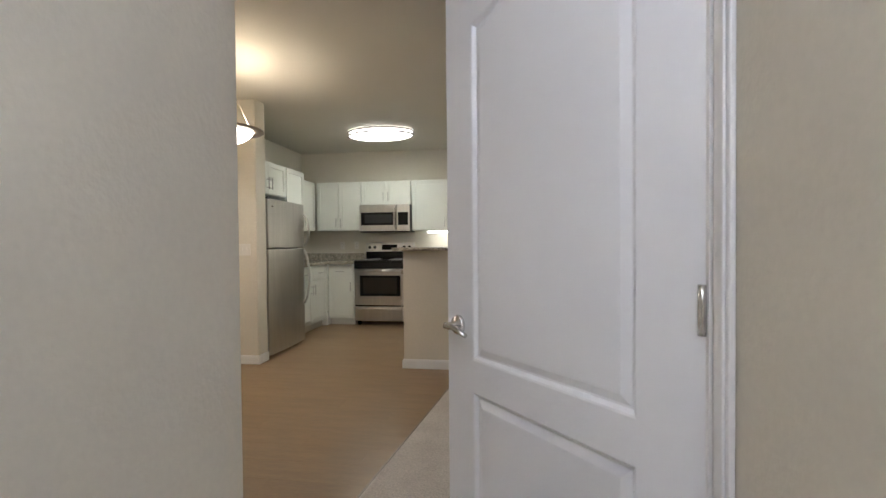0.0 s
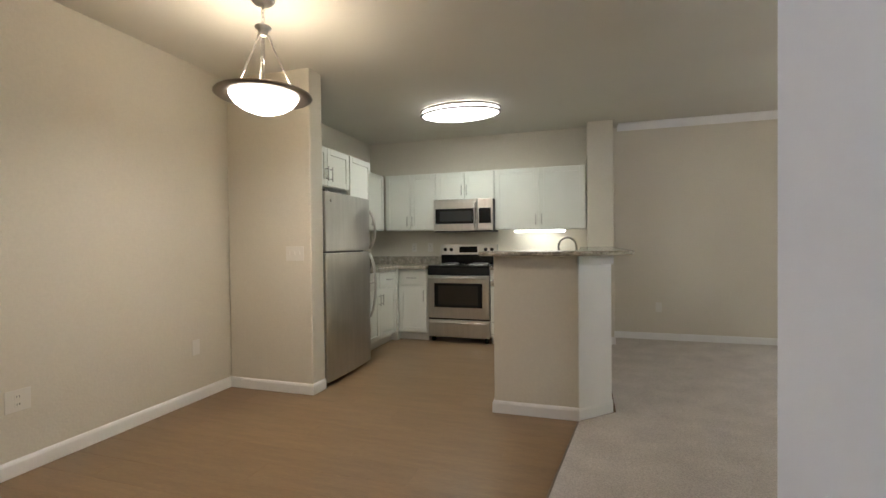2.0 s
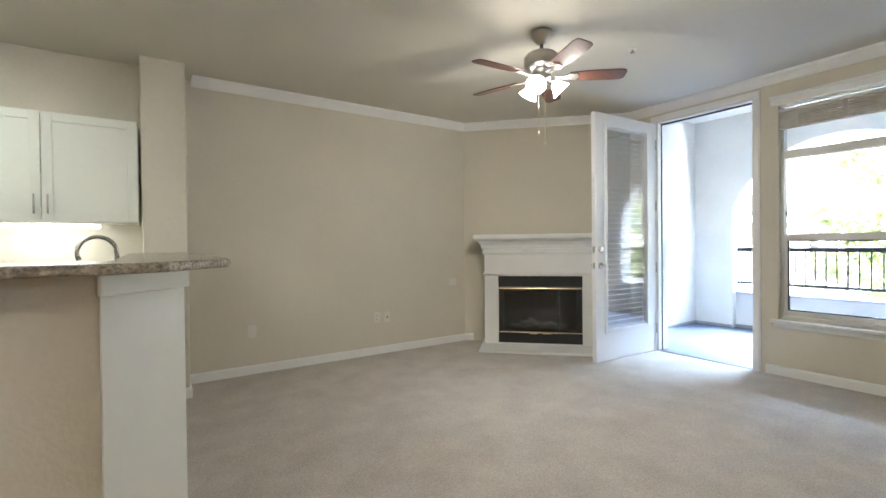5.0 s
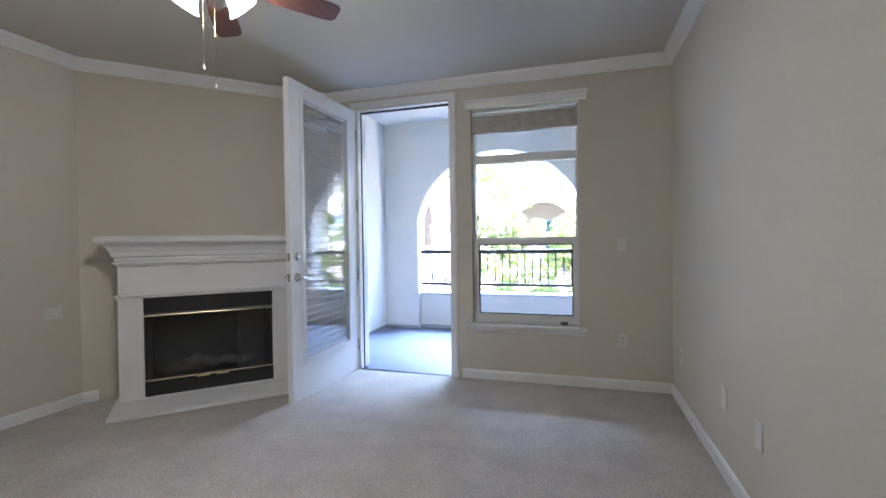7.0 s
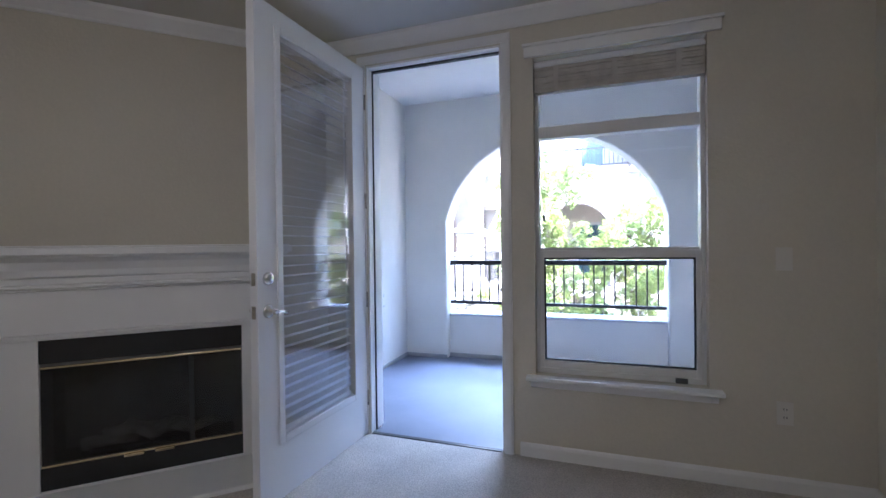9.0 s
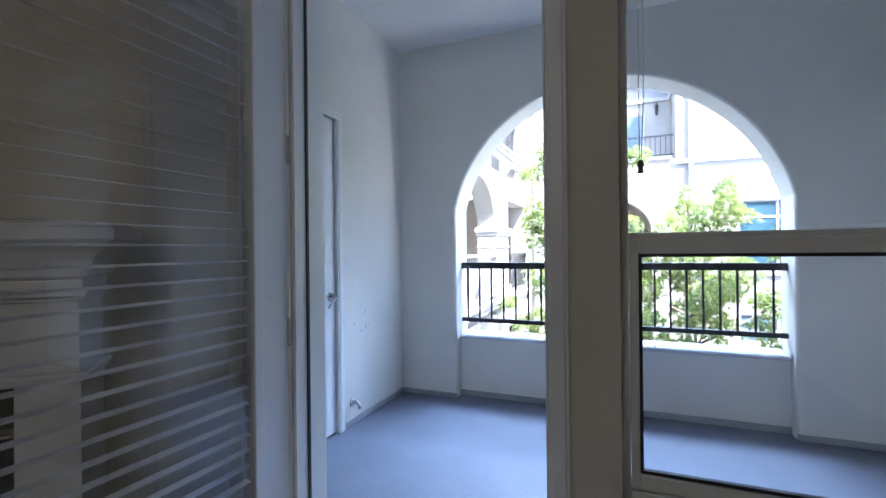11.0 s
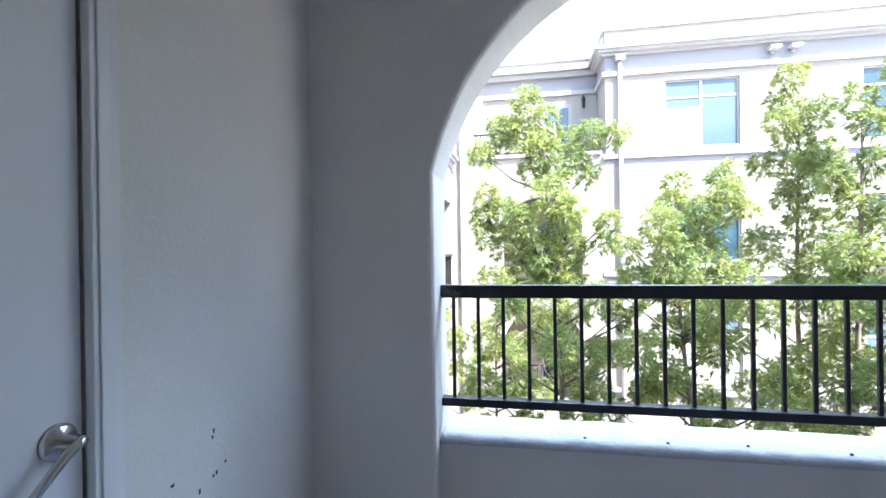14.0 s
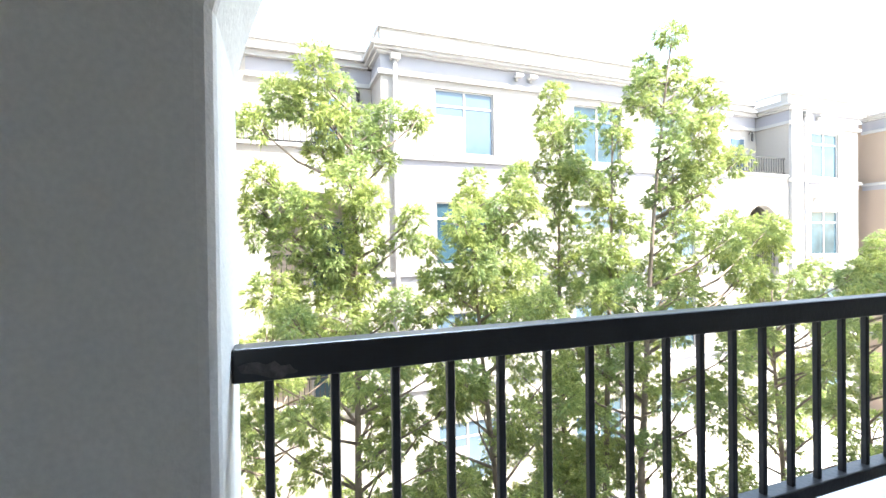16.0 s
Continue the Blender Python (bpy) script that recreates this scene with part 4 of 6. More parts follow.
# refrigerator
def refrigerator():
    t = thing("refrigerator", (-2.5, 5.1, 0), "stainless steel top-freezer refrigerator beside the short wall", "refrigerator")
    y0, y1, xf = 4.648, 5.45, -2.128
    part("cabinet", boxes(((-2.92, y0 + 0.005, 0.015), (-2.215, y1 - 0.005, 1.62)), w=0.006), M_GREY, t, "dark grey cabinet")
    for z0, z1, nm in ((0.030, 1.114, "fresh_food_door"), (1.126, 1.632, "freezer_door")):
        bm = bmesh.new()
        n = 12
        prof = []
        for k in range(n + 1):
            y = y0 + (y1 - y0) * k / n
            f = (k / n - 0.5) * 2
            prof.append((xf - 0.018 * f * f, y))
        out = [(-2.208, y0)] + prof + [(-2.208, y1)]
        d = part(nm, prism(out, z0, z1, 0.008, 3), M_STEEL, t)
        hz = (z0 + 0.44, z1 - 0.02) if z1 < 1.2 else (z0 + 0.02, z1 - 0.12)
        pts = []
        for k in range(11):
            f = k / 10
            pts.append((xf + 0.004 + 0.062 * math.sin(math.pi * min(1, max(0, f))) ** 0.6, y1 - 0.05, hz[0] + (hz[1] - hz[0]) * f))
        part("handle", tube(pts, 0.013, 10), M_STEEL, d, "curved stainless bar handle")
    part("base_grille", boxes(((-2.25, y0 + 0.01, 0.01), (-2.19, y1 - 0.01, 0.056)), w=0.003), M_BLACK, t)
    for yy in (y0 + 0.05, y1 - 0.05):
        part("foot", lathe([(0, 0), (0.018, 0), (0.018, 0.03), (0, 0.03)], (-2.24, yy, 0.0), 12), M_BLACK, t)
        part("foot", lathe([(0, 0), (0.018, 0), (0.018, 0.03), (0, 0.03)], (-2.85, yy, 0.0), 12), M_BLACK, t)
    part("hinge_cover", boxes(((-2.26, y0 + 0.01, 1.633), (-2.15, y0 + 0.06, 1.655)), w=0.006), M_GREY, t)
    part("badge", lathe([(0, 0), (0.014, 0), (0.012, 0.002), (0, 0.002)], (-2.1412, y0 + 0.075, 1.56), 16, Matrix.Rotation(radians(90), 4, 'Y')), M_CHROME, t)
    return t


refrigerator()


def kitchen_range():
    x0, x1, yf, yb = -1.9, -1.142, 6.485, YN - 0.015
    t = thing("kitchen_range", ((x0 + x1) / 2, 6.8, 0), "stainless steel electric range with a black cooktop", "stove")
    part("body", boxes(((x0, yf + 0.045, 0.06), (x1, yb, 0.895)), w=0.003), M_BLACK, t, "black side panels")
    part("cooktop", boxes(((x0 - 0.002, yf + 0.012, 0.8952), (x1 + 0.002, yb - 0.06, 0.922)), w=0.008), M_BLACK, t, "black enamel cooktop")
    for bx, by, r in ((x0 + 0.2, yf + 0.2, 0.095), (x1 - 0.2, yf + 0.2, 0.075), (x0 + 0.2, yf + 0.43, 0.075), (x1 - 0.2, yf + 0.43, 0.095)):
        bn = part("burner", lathe([(r + 0.02, 0.0), (r + 0.022, 0.006), (r + 0.012, 0.004), (r + 0.01, 0.0)], (bx, by, 0.922), 24), M_CHROME, t, "chrome drip ring")
        pts = []
        for k in range(41):
            a = k / 40 * 2 * math.pi * 3
            rr = 0.02 + (r - 0.02) * k / 40
            pts.append((bx + rr * math.cos(a), by + rr * math.sin(a), 0.931))
        part("coil", tube(pts, 0.005, 5), M_GREY, bn, "dark coil element")
    d = part("oven_door", boxes(((x0 + 0.004, yf, 0.29), (x1 - 0.004, yf + 0.043, 0.80)), w=0.006), M_STEEL, t, "stainless oven door")
    part("window", boxes(((x0 + 0.085, yf - 0.003, 0.42), (x1 - 0.085, yf + 0.002, 0.71)), w=0.006), M_BLACKG, d, "black glass oven window")
    part("window_glass", boxes(((x0 + 0.135, yf - 0.005, 0.455), (x1 - 0.135, yf - 0.0032, 0.68))), mat("smoky oven glass", (0.035, 0.030, 0.024), 0.08, spec=0.3), d)
    bm = tube([(x0 + 0.03, yf - 0.045, 0.775), ((x0 + x1) / 2, yf - 0.05, 0.775), (x1 - 0.03, yf - 0.045, 0.775)], 0.013, 10)
    for xx in (x0 + 0.05, x1 - 0.05):
        tube([(xx, yf, 0.775), (xx, yf - 0.02, 0.775), (xx, yf - 0.045, 0.775)], 0.010, 8, bm=bm)
    part("handle", bm, M_STEEL, d, "stainless bar handle")
    part("trim_strip", boxes(((x0, yf + 0.005, 0.805), (x1, yf + 0.04, 0.894)), w=0.004), M_BLACK, t, "black strip under the cooktop")
    d = part("drawer", boxes(((x0 + 0.004, yf + 0.003, 0.065), (x1 - 0.004, yf + 0.043, 0.27)), w=0.006), M_STEEL, t, "stainless storage drawer")
    part("handle", boxes(((x0 + 0.04, yf - 0.018, 0.225), (x1 - 0.04, yf + 0.004, 0.25)), w=0.009, seg=3), M_STEEL, d)
    for xx in (x0 + 0.05, x1 - 0.05):
        part("foot", boxes(((xx - 0.02, yf + 0.06, 0.0), (xx + 0.02, yf + 0.1, 0.06))), M_BLACK, t)
        part("foot", boxes(((xx - 0.02, yb - 0.1, 0.0), (xx + 0.02, yb - 0.06, 0.06))), M_BLACK, t)
    part("riser", boxes(((x0 + 0.005, yb - 0.058, 0.90), (x1 - 0.005, yb, 1.04)), w=0.004), M_BLACK, t, "black enamel back riser")
    pn = prism([(yb - 0.085, 1.035), (yb - 0.062, 1.165), (yb, 1.165), (yb, 1.035)], x0 + 0.0, x1 - 0.0, 0.006, 2)
    bmesh.ops.transform(pn, matrix=Matrix(((0, 0, 1, 0), (1, 0, 0, 0), (0, 1, 0, 0), (0, 0, 0, 1))), verts=pn.verts)
    p = part("control_panel", pn, M_STEEL, t, "stainless control panel")
    part("display", boxes((((x0 + x1) / 2 - 0.12, yb - 0.083, 1.06), ((x0 + x1) / 2 + 0.12, yb - 0.068, 1.14)), w=0.003), M_BLACKG, p, "black clock display")
    tilt = Matrix.Rotation(radians(80), 4, 'X')
    for kx in (x0 + 0.07, x0 + 0.15, x1 - 0.15, x1 - 0.07):
        part("knob", lathe([(0, 0), (0.024, 0), (0.022, 0.018), (0.018, 0.024), (0, 0.024)], (kx, yb - 0.073, 1.10), 20, tilt), M_BLACK, p, "black burner knob")


kitchen_range()


def microwave():
    x0, x1, yf = -1.898, -1.146, 6.74
    z0, z1 = 1.325, 1.728
    t = thing("microwave", ((x0 + x1) / 2, 6.92, z0), "stainless steel over-the-range microwave under a cabinet", "microwave")
    part("body", boxes(((x0, yf + 0.03, z0), (x1, YN - 0.003, z1)), w=0.004), M_GREY, t, "dark grey case")
    d = part("door", boxes(((x0, yf, z0 + 0.012), (x1 - 0.19, yf + 0.029, z1)), w=0.006), M_STEEL, t, "stainless door")
    part("window", boxes(((x0 + 0.025, yf - 0.003, z0 + 0.10), (x1 - 0.205, yf + 0.002, z1 - 0.115)), w=0.008), M_BLACKG, d, "black glass window")
    part("window_screen", boxes(((x0 + 0.08, yf - 0.0045, z0 + 0.13), (x1 - 0.26, yf - 0.0032, z1 - 0.145))), mat("dark oven screen", (0.03, 0.03, 0.03), 0.2), d)
    pts = [(x1 - 0.215, yf - 0.006, z0 + 0.04)] + [(x1 - 0.215, yf - 0.045, z0 + 0.07 + 0.05 * k) for k in range(6)] + [(x1 - 0.215, yf - 0.006, z1 - 0.05)]
    part("handle", tube(pts, 0.013, 10), M_STEEL, d, "stainless vertical bar handle")
    part("control_panel", boxes(((x1 - 0.187, yf, z0 + 0.012), (x1, yf + 0.029, z1)), w=0.006), M_STEEL, t)
    part("keypad", boxes(((x1 - 0.17, yf - 0.003, z0 + 0.10), (x1 - 0.02, yf + 0.002, z1 - 0.115)), w=0.004), M_BLACKG, t, "black glass keypad")
    part("vent", boxes(((x0 + 0.02, yf + 0.004, z0), (x1 - 0.02, yf + 0.05, z0 + 0.011))), M_BLACK, t)


microwave()

strip = thing("under_cabinet_light", (-0.6, 6.93, 1.32), "lit white strip light under the wall cabinet", "lamp")
part("housing", boxes(((-0.91, 6.885, 1.332), (-0.30, 6.975, 1.3445)), w=0.003), M_PLATE, strip)
part("lens", boxes(((-0.905, 6.88, 1.308), (-0.305, 6.97, 1.3318)), w=0.005), M_STRIP, strip, "glowing lens")

# ---- ceiling lights ----
KC = (-1.31, 5.87)
kl = thing("kitchen_ceiling_light", (*KC, KZ), "oval lit ceiling light with a thin nickel band", "ceiling lamp")
OVAL = Matrix.Diagonal((1.0, 0.62, 1.0, 1.0))
part("pan", lathe([(0, 0), (0.385, 0), (0.388, -0.006), (0.388, -0.012), (0, -0.012)], (*KC, KZ), 56, OVAL), M_PLATE, kl)
part("diffuser", lathe([(0.380, -0.0125), (0.398, -0.014), (0.400, -0.055), (0.398, -0.068), (0.37, -0.078), (0.25, -0.092), (0.12, -0.098), (0, -0.10)], (*KC, KZ), 56, OVAL), M_DIFF, kl, "glowing acrylic diffuser")
for z in (-0.012, -0.054):
    part("rim", lathe([(0.4005, z), (0.420, z), (0.424, z - 0.004), (0.424, z - 0.013), (0.420, z - 0.017), (0.4005, z - 0.017), (0.4005, z)], (*KC, KZ), 56, OVAL), M_BRONZE, kl, "slim nickel band")

PC = (-1.83, 3.53)
pl = thing("pendant_lamp", (*PC, KZ), "pewter pendant lamp with a lit glass bowl over the dining space", "pendant lamp")
part("canopy", lathe([(0, 0), (0.062, 0), (0.066, -0.008), (0.055, -0.022), (0.02, -0.03), (0, -0.03)], (*PC, KZ), 28), M_NICKEL, pl)
bm = bmesh.new()
for k in range(5):
    z = KZ - 0.035 - 0.026 * k
    ring = []
    for j in range(13):
        a = 2 * math.pi * j / 12
        w = 0.009 * math.cos(a)
        ring.append((PC[0] + (w if k % 2 else 0), PC[1] + (0 if k % 2 else w), z - 0.004 + 0.016 * math.sin(a)))
    tube(ring, 0.002, 6, bm=bm)
part("chain", bm, M_NICKEL, pl)
part("crown", lathe([(0, 0.0), (0.042, 0.0), (0.046, -0.008), (0.03, -0.022), (0.022, -0.045), (0.034, -0.055), (0.034, -0.062), (0, -0.062)], (*PC, KZ - 0.155), 28), M_NICKEL, pl)
part("stem", tube([(*PC, KZ - 0.21), (*PC, KZ - 0.3), (*PC, KZ - 0.36)], 0.009, 10, 0.006), M_NICKEL, pl)
part("finial", tube([(*PC, KZ - 0.36), (*PC, KZ - 0.46), (*PC, KZ - 0.52)], 0.005, 8), M_NICKEL, pl)
for k in range(3):
    a = radians(20 + 120 * k)
    pts = [(PC[0] + r * math.cos(a), PC[1] + r * math.sin(a), z) for r, z in ((0.028, KZ - 0.205), (0.065, KZ - 0.30), (0.12, KZ - 0.42), (0.165, KZ - 0.515))]
    part("arm", tube(pts, 0.005, 8), M_NICKEL, pl)
BZC = KZ - 0.535
part("rim", lathe([(0.175, 0.012), (0.20, 0.014), (0.258, -0.002), (0.262, -0.01), (0.25, -0.018), (0.185, -0.014), (0.172, -0.004), (0.175, 0.012)], (*PC, BZC), 48), M_BRONZE, pl, "dark pewter rim")
part("bowl", lathe([(0.184, -0.016), (0.178, -0.03), (0.155, -0.058), (0.12, -0.083), (0.07, -0.103), (0.03, -0.110), (0, -0.111)], (*PC, BZC), 48), M_BOWL, pl, "glowing frosted glass bowl")
# ceiling light added behind the start, never in view, to brighten the hall
HC = (0.28, -0.25)
hl = thing("hall_fill_light", (*HC, KZ), "round lit ceiling light added unseen in the hall", "ceiling lamp")
part("pan", lathe([(0, 0), (0.15, 0), (0.155, -0.006), (0.155, -0.018), (0, -0.018)], (*HC, KZ), 32), M_NICKEL, hl)
part("diffuser", lathe([(0.145, -0.0185), (0.14, -0.04), (0.10, -0.062), (0.05, -0.072), (0, -0.074)], (*HC, KZ), 32), M_DIFF, hl, "glowing acrylic diffuser")
lamp("hall_fill_bulb", 'POINT', (HC[0], HC[1], KZ - 0.15), HALL_W, (0.87, 0.89, 1.0), 0.07)
lamp("pendant_bulb", 'POINT', (PC[0], PC[1], BZC + 0.03), PENDANT_W * 0.52, (1.0, 0.76, 0.48), 0.08)
lamp("pendant_glow", 'AREA', (PC[0], PC[1], BZC - 0.115), PENDANT_W * 0.58, (1.0, 0.83, 0.62), 0.3)
lamp("kitchen_tube", 'AREA', (KC[0], KC[1], KZ - 0.118), KITCHEN_W, (0.94, 1.0, 0.76), 0.7)
lamp("strip_tube", 'AREA', (-0.6, 6.925, 1.304), STRIP_W, (0.97, 0.97, 0.72), 0.3)

# ---- ceiling fan ----
FC = (2.23, 5.08)
fan = thing("ceiling_fan", (*FC, LZ), "nickel ceiling fan with five walnut blades and lit glass shades", "ceiling fan")
part("canopy", lathe([(0, 0), (0.068, 0), (0.07, -0.01), (0.062, -0.04), (0.035, -0.075), (0.02, -0.085), (0, -0.085)], (*FC, LZ), 28), M_NICKEL, fan)
part("downrod", tube([(*FC, LZ - 0.08), (*FC, LZ - 0.11), (*FC, LZ - 0.14)], 0.013, 10), M_NICKEL, fan)
part("motor", lathe([(0, 0), (0.05, -0.002), (0.10, -0.018), (0.118, -0.04), (0.118, -0.09), (0.10, -0.115), (0.06, -0.125), (0, -0.125)], (*FC, LZ - 0.135), 36), M_NICKEL, fan, "brushed nickel motor housing")
part("switch_housing", lathe([(0, 0), (0.062, 0), (0.062, -0.06), (0.05, -0.075), (0, -0.078)], (*FC, LZ - 0.262), 28), M_NICKEL, fan)
zb = LZ - 0.305
toward = math.atan2(2.98 - 5.0, 0.03 - 2.15)
for k in range(5):
    a = toward + radians(26 + 72 * k)
    m = Matrix.Translation((*FC, zb)) @ Matrix.Rotation(a, 4, 'Z') @ Matrix.Rotation(radians(-12), 4, 'X')
    bm = prism([(0.185, -0.045), (0.30, -0.058), (0.50, -0.062), (0.545, -0.055), (0.56, -0.035), (0.56, 0.035), (0.545, 0.055), (0.50, 0.062), (0.30, 0.058), (0.185, 0.045)], -0.003, 0.003, 0.0015, 1)
    b = part("blade", placed(bm, m), M_WALNUT, fan, "dark walnut blade")
    bm = prism([(0.095, -0.016), (0.15, -0.012), (0.19, -0.04), (0.235, -0.036), (0.25, 0.0), (0.235, 0.036), (0.19, 0.04), (0.15, 0.012), (0.095, 0.016)], -0.010, -0.0035, 0.001, 1)
    part("blade_iron", placed(bm, m), M_NICKEL, b)
for k in range(3):
    a = toward + radians(-15 + 120 * k)
    d = Vector((math.cos(a), math.sin(a), 0))
    p0 = Vector((*FC, LZ - 0.322)) + d * 0.03
    p1 = p0 + d * 0.055 - Vector((0, 0, 0.02))
    part("light_arm", tube([p0, (p0 + p1) / 2 + Vector((0, 0, 0.006)), p1], 0.009, 8), M_NICKEL, fan)
    ax = (d * 0.68 - Vector((0, 0, 0.74))).normalized()
    turn = ax.to_track_quat('Z', 'Y').to_matrix().to_4x4()
    part("shade", lathe([(0.02, 0.0), (0.030, 0.008), (0.040, 0.028), (0.050, 0.052), (0.068, 0.078), (0.064, 0.077), (0.034, 0.05), (0.0, 0.042)], p1, 24, turn), M_FGLASS, fan, "glowing frosted glass bell shade")
    lamp("fan_bulb", 'POINT', tuple(p1 + ax * 0.13), FAN_W * 0.19, (1.0, 0.86, 0.66), 0.05)
    lamp("fan_glow", 'AREA', tuple(p1 + ax * 0.085), FAN_W * 0.13, (1.0, 0.88, 0.70), 0.12, tuple(p1 + ax))
for s, ln in ((0.02, 0.405), (-0.02, 0.335)):
    px, py = FC[0] + s, FC[1] - s * 0.5
    part("pull_chain", tube([(px, py, LZ - 0.335), (px, py, LZ - 0.335 - ln / 2), (px, py, LZ - 0.335 - ln)], 0.0015, 5), M_BRASS, fan)
    part("pull_knob", lathe([(0, 0), (0.003, -0.003), (0.0055, -0.016), (0.003, -0.026), (0, -0.027)], (px, py, LZ - 0.335 - ln), 10), M_PLATE, fan)
sp = thing("sprinkler_head", (3.0, 4.9, LZ), "small white ceiling sprinkler head", "sprinkler")
part("plate", lathe([(0, 0), (0.035, 0), (0.033, -0.006), (0, -0.007)], (3.0, 4.9, LZ), 20), M_PLATE, sp)
part("deflector", lathe([(0.008, -0.007), (0.008, -0.025), (0.018, -0.028), (0, -0.03)], (3.0, 4.9, LZ), 12), M_CHROME, sp)

# ---- fireplace across the corner ----
FM = Matrix(((0.7071, -0.7071, 0, 0), (-0.7071, -0.7071, 0, 0), (0, 0, 1, 0), (0, 0, 0, 1)))   # local x along the wall, local y into the room


def fdiag(sum_xy, u):
    """The place with x + y = sum_xy and x - y = u."""
    return ((sum_xy + u) / 2, (sum_xy - u) / 2, 0)


FO = fdiag(10.09, -2.835)
FT = Matrix.Translation(FO) @ FM
fp = thing("fireplace", FO, "white painted fireplace surround with a black gas firebox", "fireplace")


def fbox(*pairs, w=0.0, seg=2):
    return placed(boxes(*pairs, w=w, seg=seg), FT)


HW, LEG = 0.461, 0.62
BK = -0.225
part("leg", fbox(((-LEG, BK, 0.03), (-HW, 0, 0.80)), w=0.003), M_TRIM, fp)
part("leg", fbox(((HW, BK, 0.03), (LEG, 0, 0.80)), w=0.003), M_TRIM, fp)
part("base_rail", fbox(((-HW, BK, 0.03), (HW, -0.003, 0.042))), M_TRIM, fp)
part("neck_moulding", fbox(((-LEG - 0.012, BK, 0.80), (LEG + 0.012, 0.012, 0.815)), ((-LEG - 0.022, BK, 0.815), (LEG + 0.022, 0.022, 0.83)), w=0.005), M_TRIM, fp)
part("frieze", fbox(((-LEG + 0.004, BK, 0.83), (LEG - 0.004, -0.002, 1.045)), w=0.003), M_TRIM, fp)
part("bed_moulding", fbox(((-LEG - 0.008, BK, 1.045), (LEG + 0.008, 0.012, 1.06)), ((-LEG - 0.025, BK, 1.06), (LEG + 0.025, 0.03, 1.078)), ((-LEG - 0.012, BK, 1.078), (LEG + 0.012, 0.015, 1.11)), w=0.006, seg=3), M_TRIM, fp)
bm = bmesh.new()
prof = [(0.015, 1.11), (0.028, 1.12), (0.035, 1.15), (0.06, 1.19), (0.095, 1.215), (0.10, 1.225)]
rings = []
for o, z in prof:
    rings.append([bm.verts.new(v) for v in ((-LEG - o, BK, z), (-LEG - o, o, z), (LEG + o, o, z), (LEG + o, BK, z))])
for a, b in zip(rings, rings[1:]):
    for i in range(4):
        j = (i + 1) % 4
        bm.faces.new((a[i], a[j], b[j], b[i]))
bm.faces.new(rings[0]), bm.faces.new(rings[-1])
part("cornice", placed(bm, FT), M_TRIM, fp)
part("mantel_shelf", fbox(((-LEG - 0.115, BK, 1.225), (LEG + 0.115, 0.115, 1.262)), ((-LEG - 0.105, BK, 1.262), (LEG + 0.105, 0.105, 1.272)), w=0.004), M_TRIM, fp, "white mantel shelf")
hb = thing("hearth", FO, "low white hearth slab in front of the fireplace", "hearth")
part("slab", placed(prism([(-LEG - 0.03, BK), (LEG + 0.03, BK), (LEG + 0.03, 0.36), (-LEG - 0.03, 0.36)], 0.001, 0.0295, 0.004, 2), FT), M_TRIM, hb)
for a, b in (((-HW, -0.02, 0.68), (HW, -0.006, 0.80)), ((-HW, -0.02, 0.042), (HW, -0.006, 0.155))):
    part("black_panel", fbox((a, b), w=0.002), M_FIREBLACK, fp, "matt black metal panel")
part("firebox", fbox(((-HW, BK + 0.004, 0.155), (-HW + 0.05, -0.02, 0.68)), ((HW - 0.05, BK + 0.004, 0.155), (HW, -0.02, 0.68)), ((-HW + 0.05, BK + 0.004, 0.155), (HW - 0.05, BK + 0.02, 0.68)), ((-HW + 0.05, BK + 0.02, 0.155), (HW - 0.05, -0.02, 0.17)), ((-HW + 0.05, BK + 0.02, 0.66), (HW - 0.05, -0.02, 0.68))), M_BRICKGREY, fp)
for z in (0.165, 0.66):
    part("brass_rail", fbox(((-HW + 0.004, -0.010, z - 0.006), (HW - 0.004, 0.002, z + 0.006)), w=0.003), M_BRASS, fp, "polished brass rail")
for u in (-0.07, 0.07):
    part("door_pull", fbox(((u - 0.045, 0.002, 0.148), (u + 0.045, 0.012, 0.163)), w=0.003), M_BRASS, fp)
for u0, u1 in ((-HW + 0.006, 0.20), (0.204, HW - 0.006)):
    g = part("glass_door", fbox(((u0, -0.014, 0.172), (u1, -0.010, 0.653))), M_FGL, fp)
    g.visible_shadow = False
part("door_stile", fbox(((0.188, -0.016, 0.17), (0.212, -0.008, 0.655))), M_FIREBLACK, fp)
rs = random.Random(5)
for k in range(5):
    u = -0.2 + 0.1 * k
    pts = [(u - 0.12, -0.14 + 0.03 * (k % 2), 0.20 + 0.045 * (k % 3)), (u, -0.12 + 0.02 * (k % 3), 0.215 + 0.05 * (k % 2)), (u + 0.13, -0.15 + 0.03 * ((k + 1) % 2), 0.2 + 0.04 * (k % 3))]
    part("gas_log", placed(tube(pts, 0.036, 9, 0.026), FT), M_LOG, fp, "ash grey ceramic log")
part("grate", fbox(((-0.28, -0.16, 0.171), (0.28, -0.07, 0.185))), M_FIREBLACK, fp)


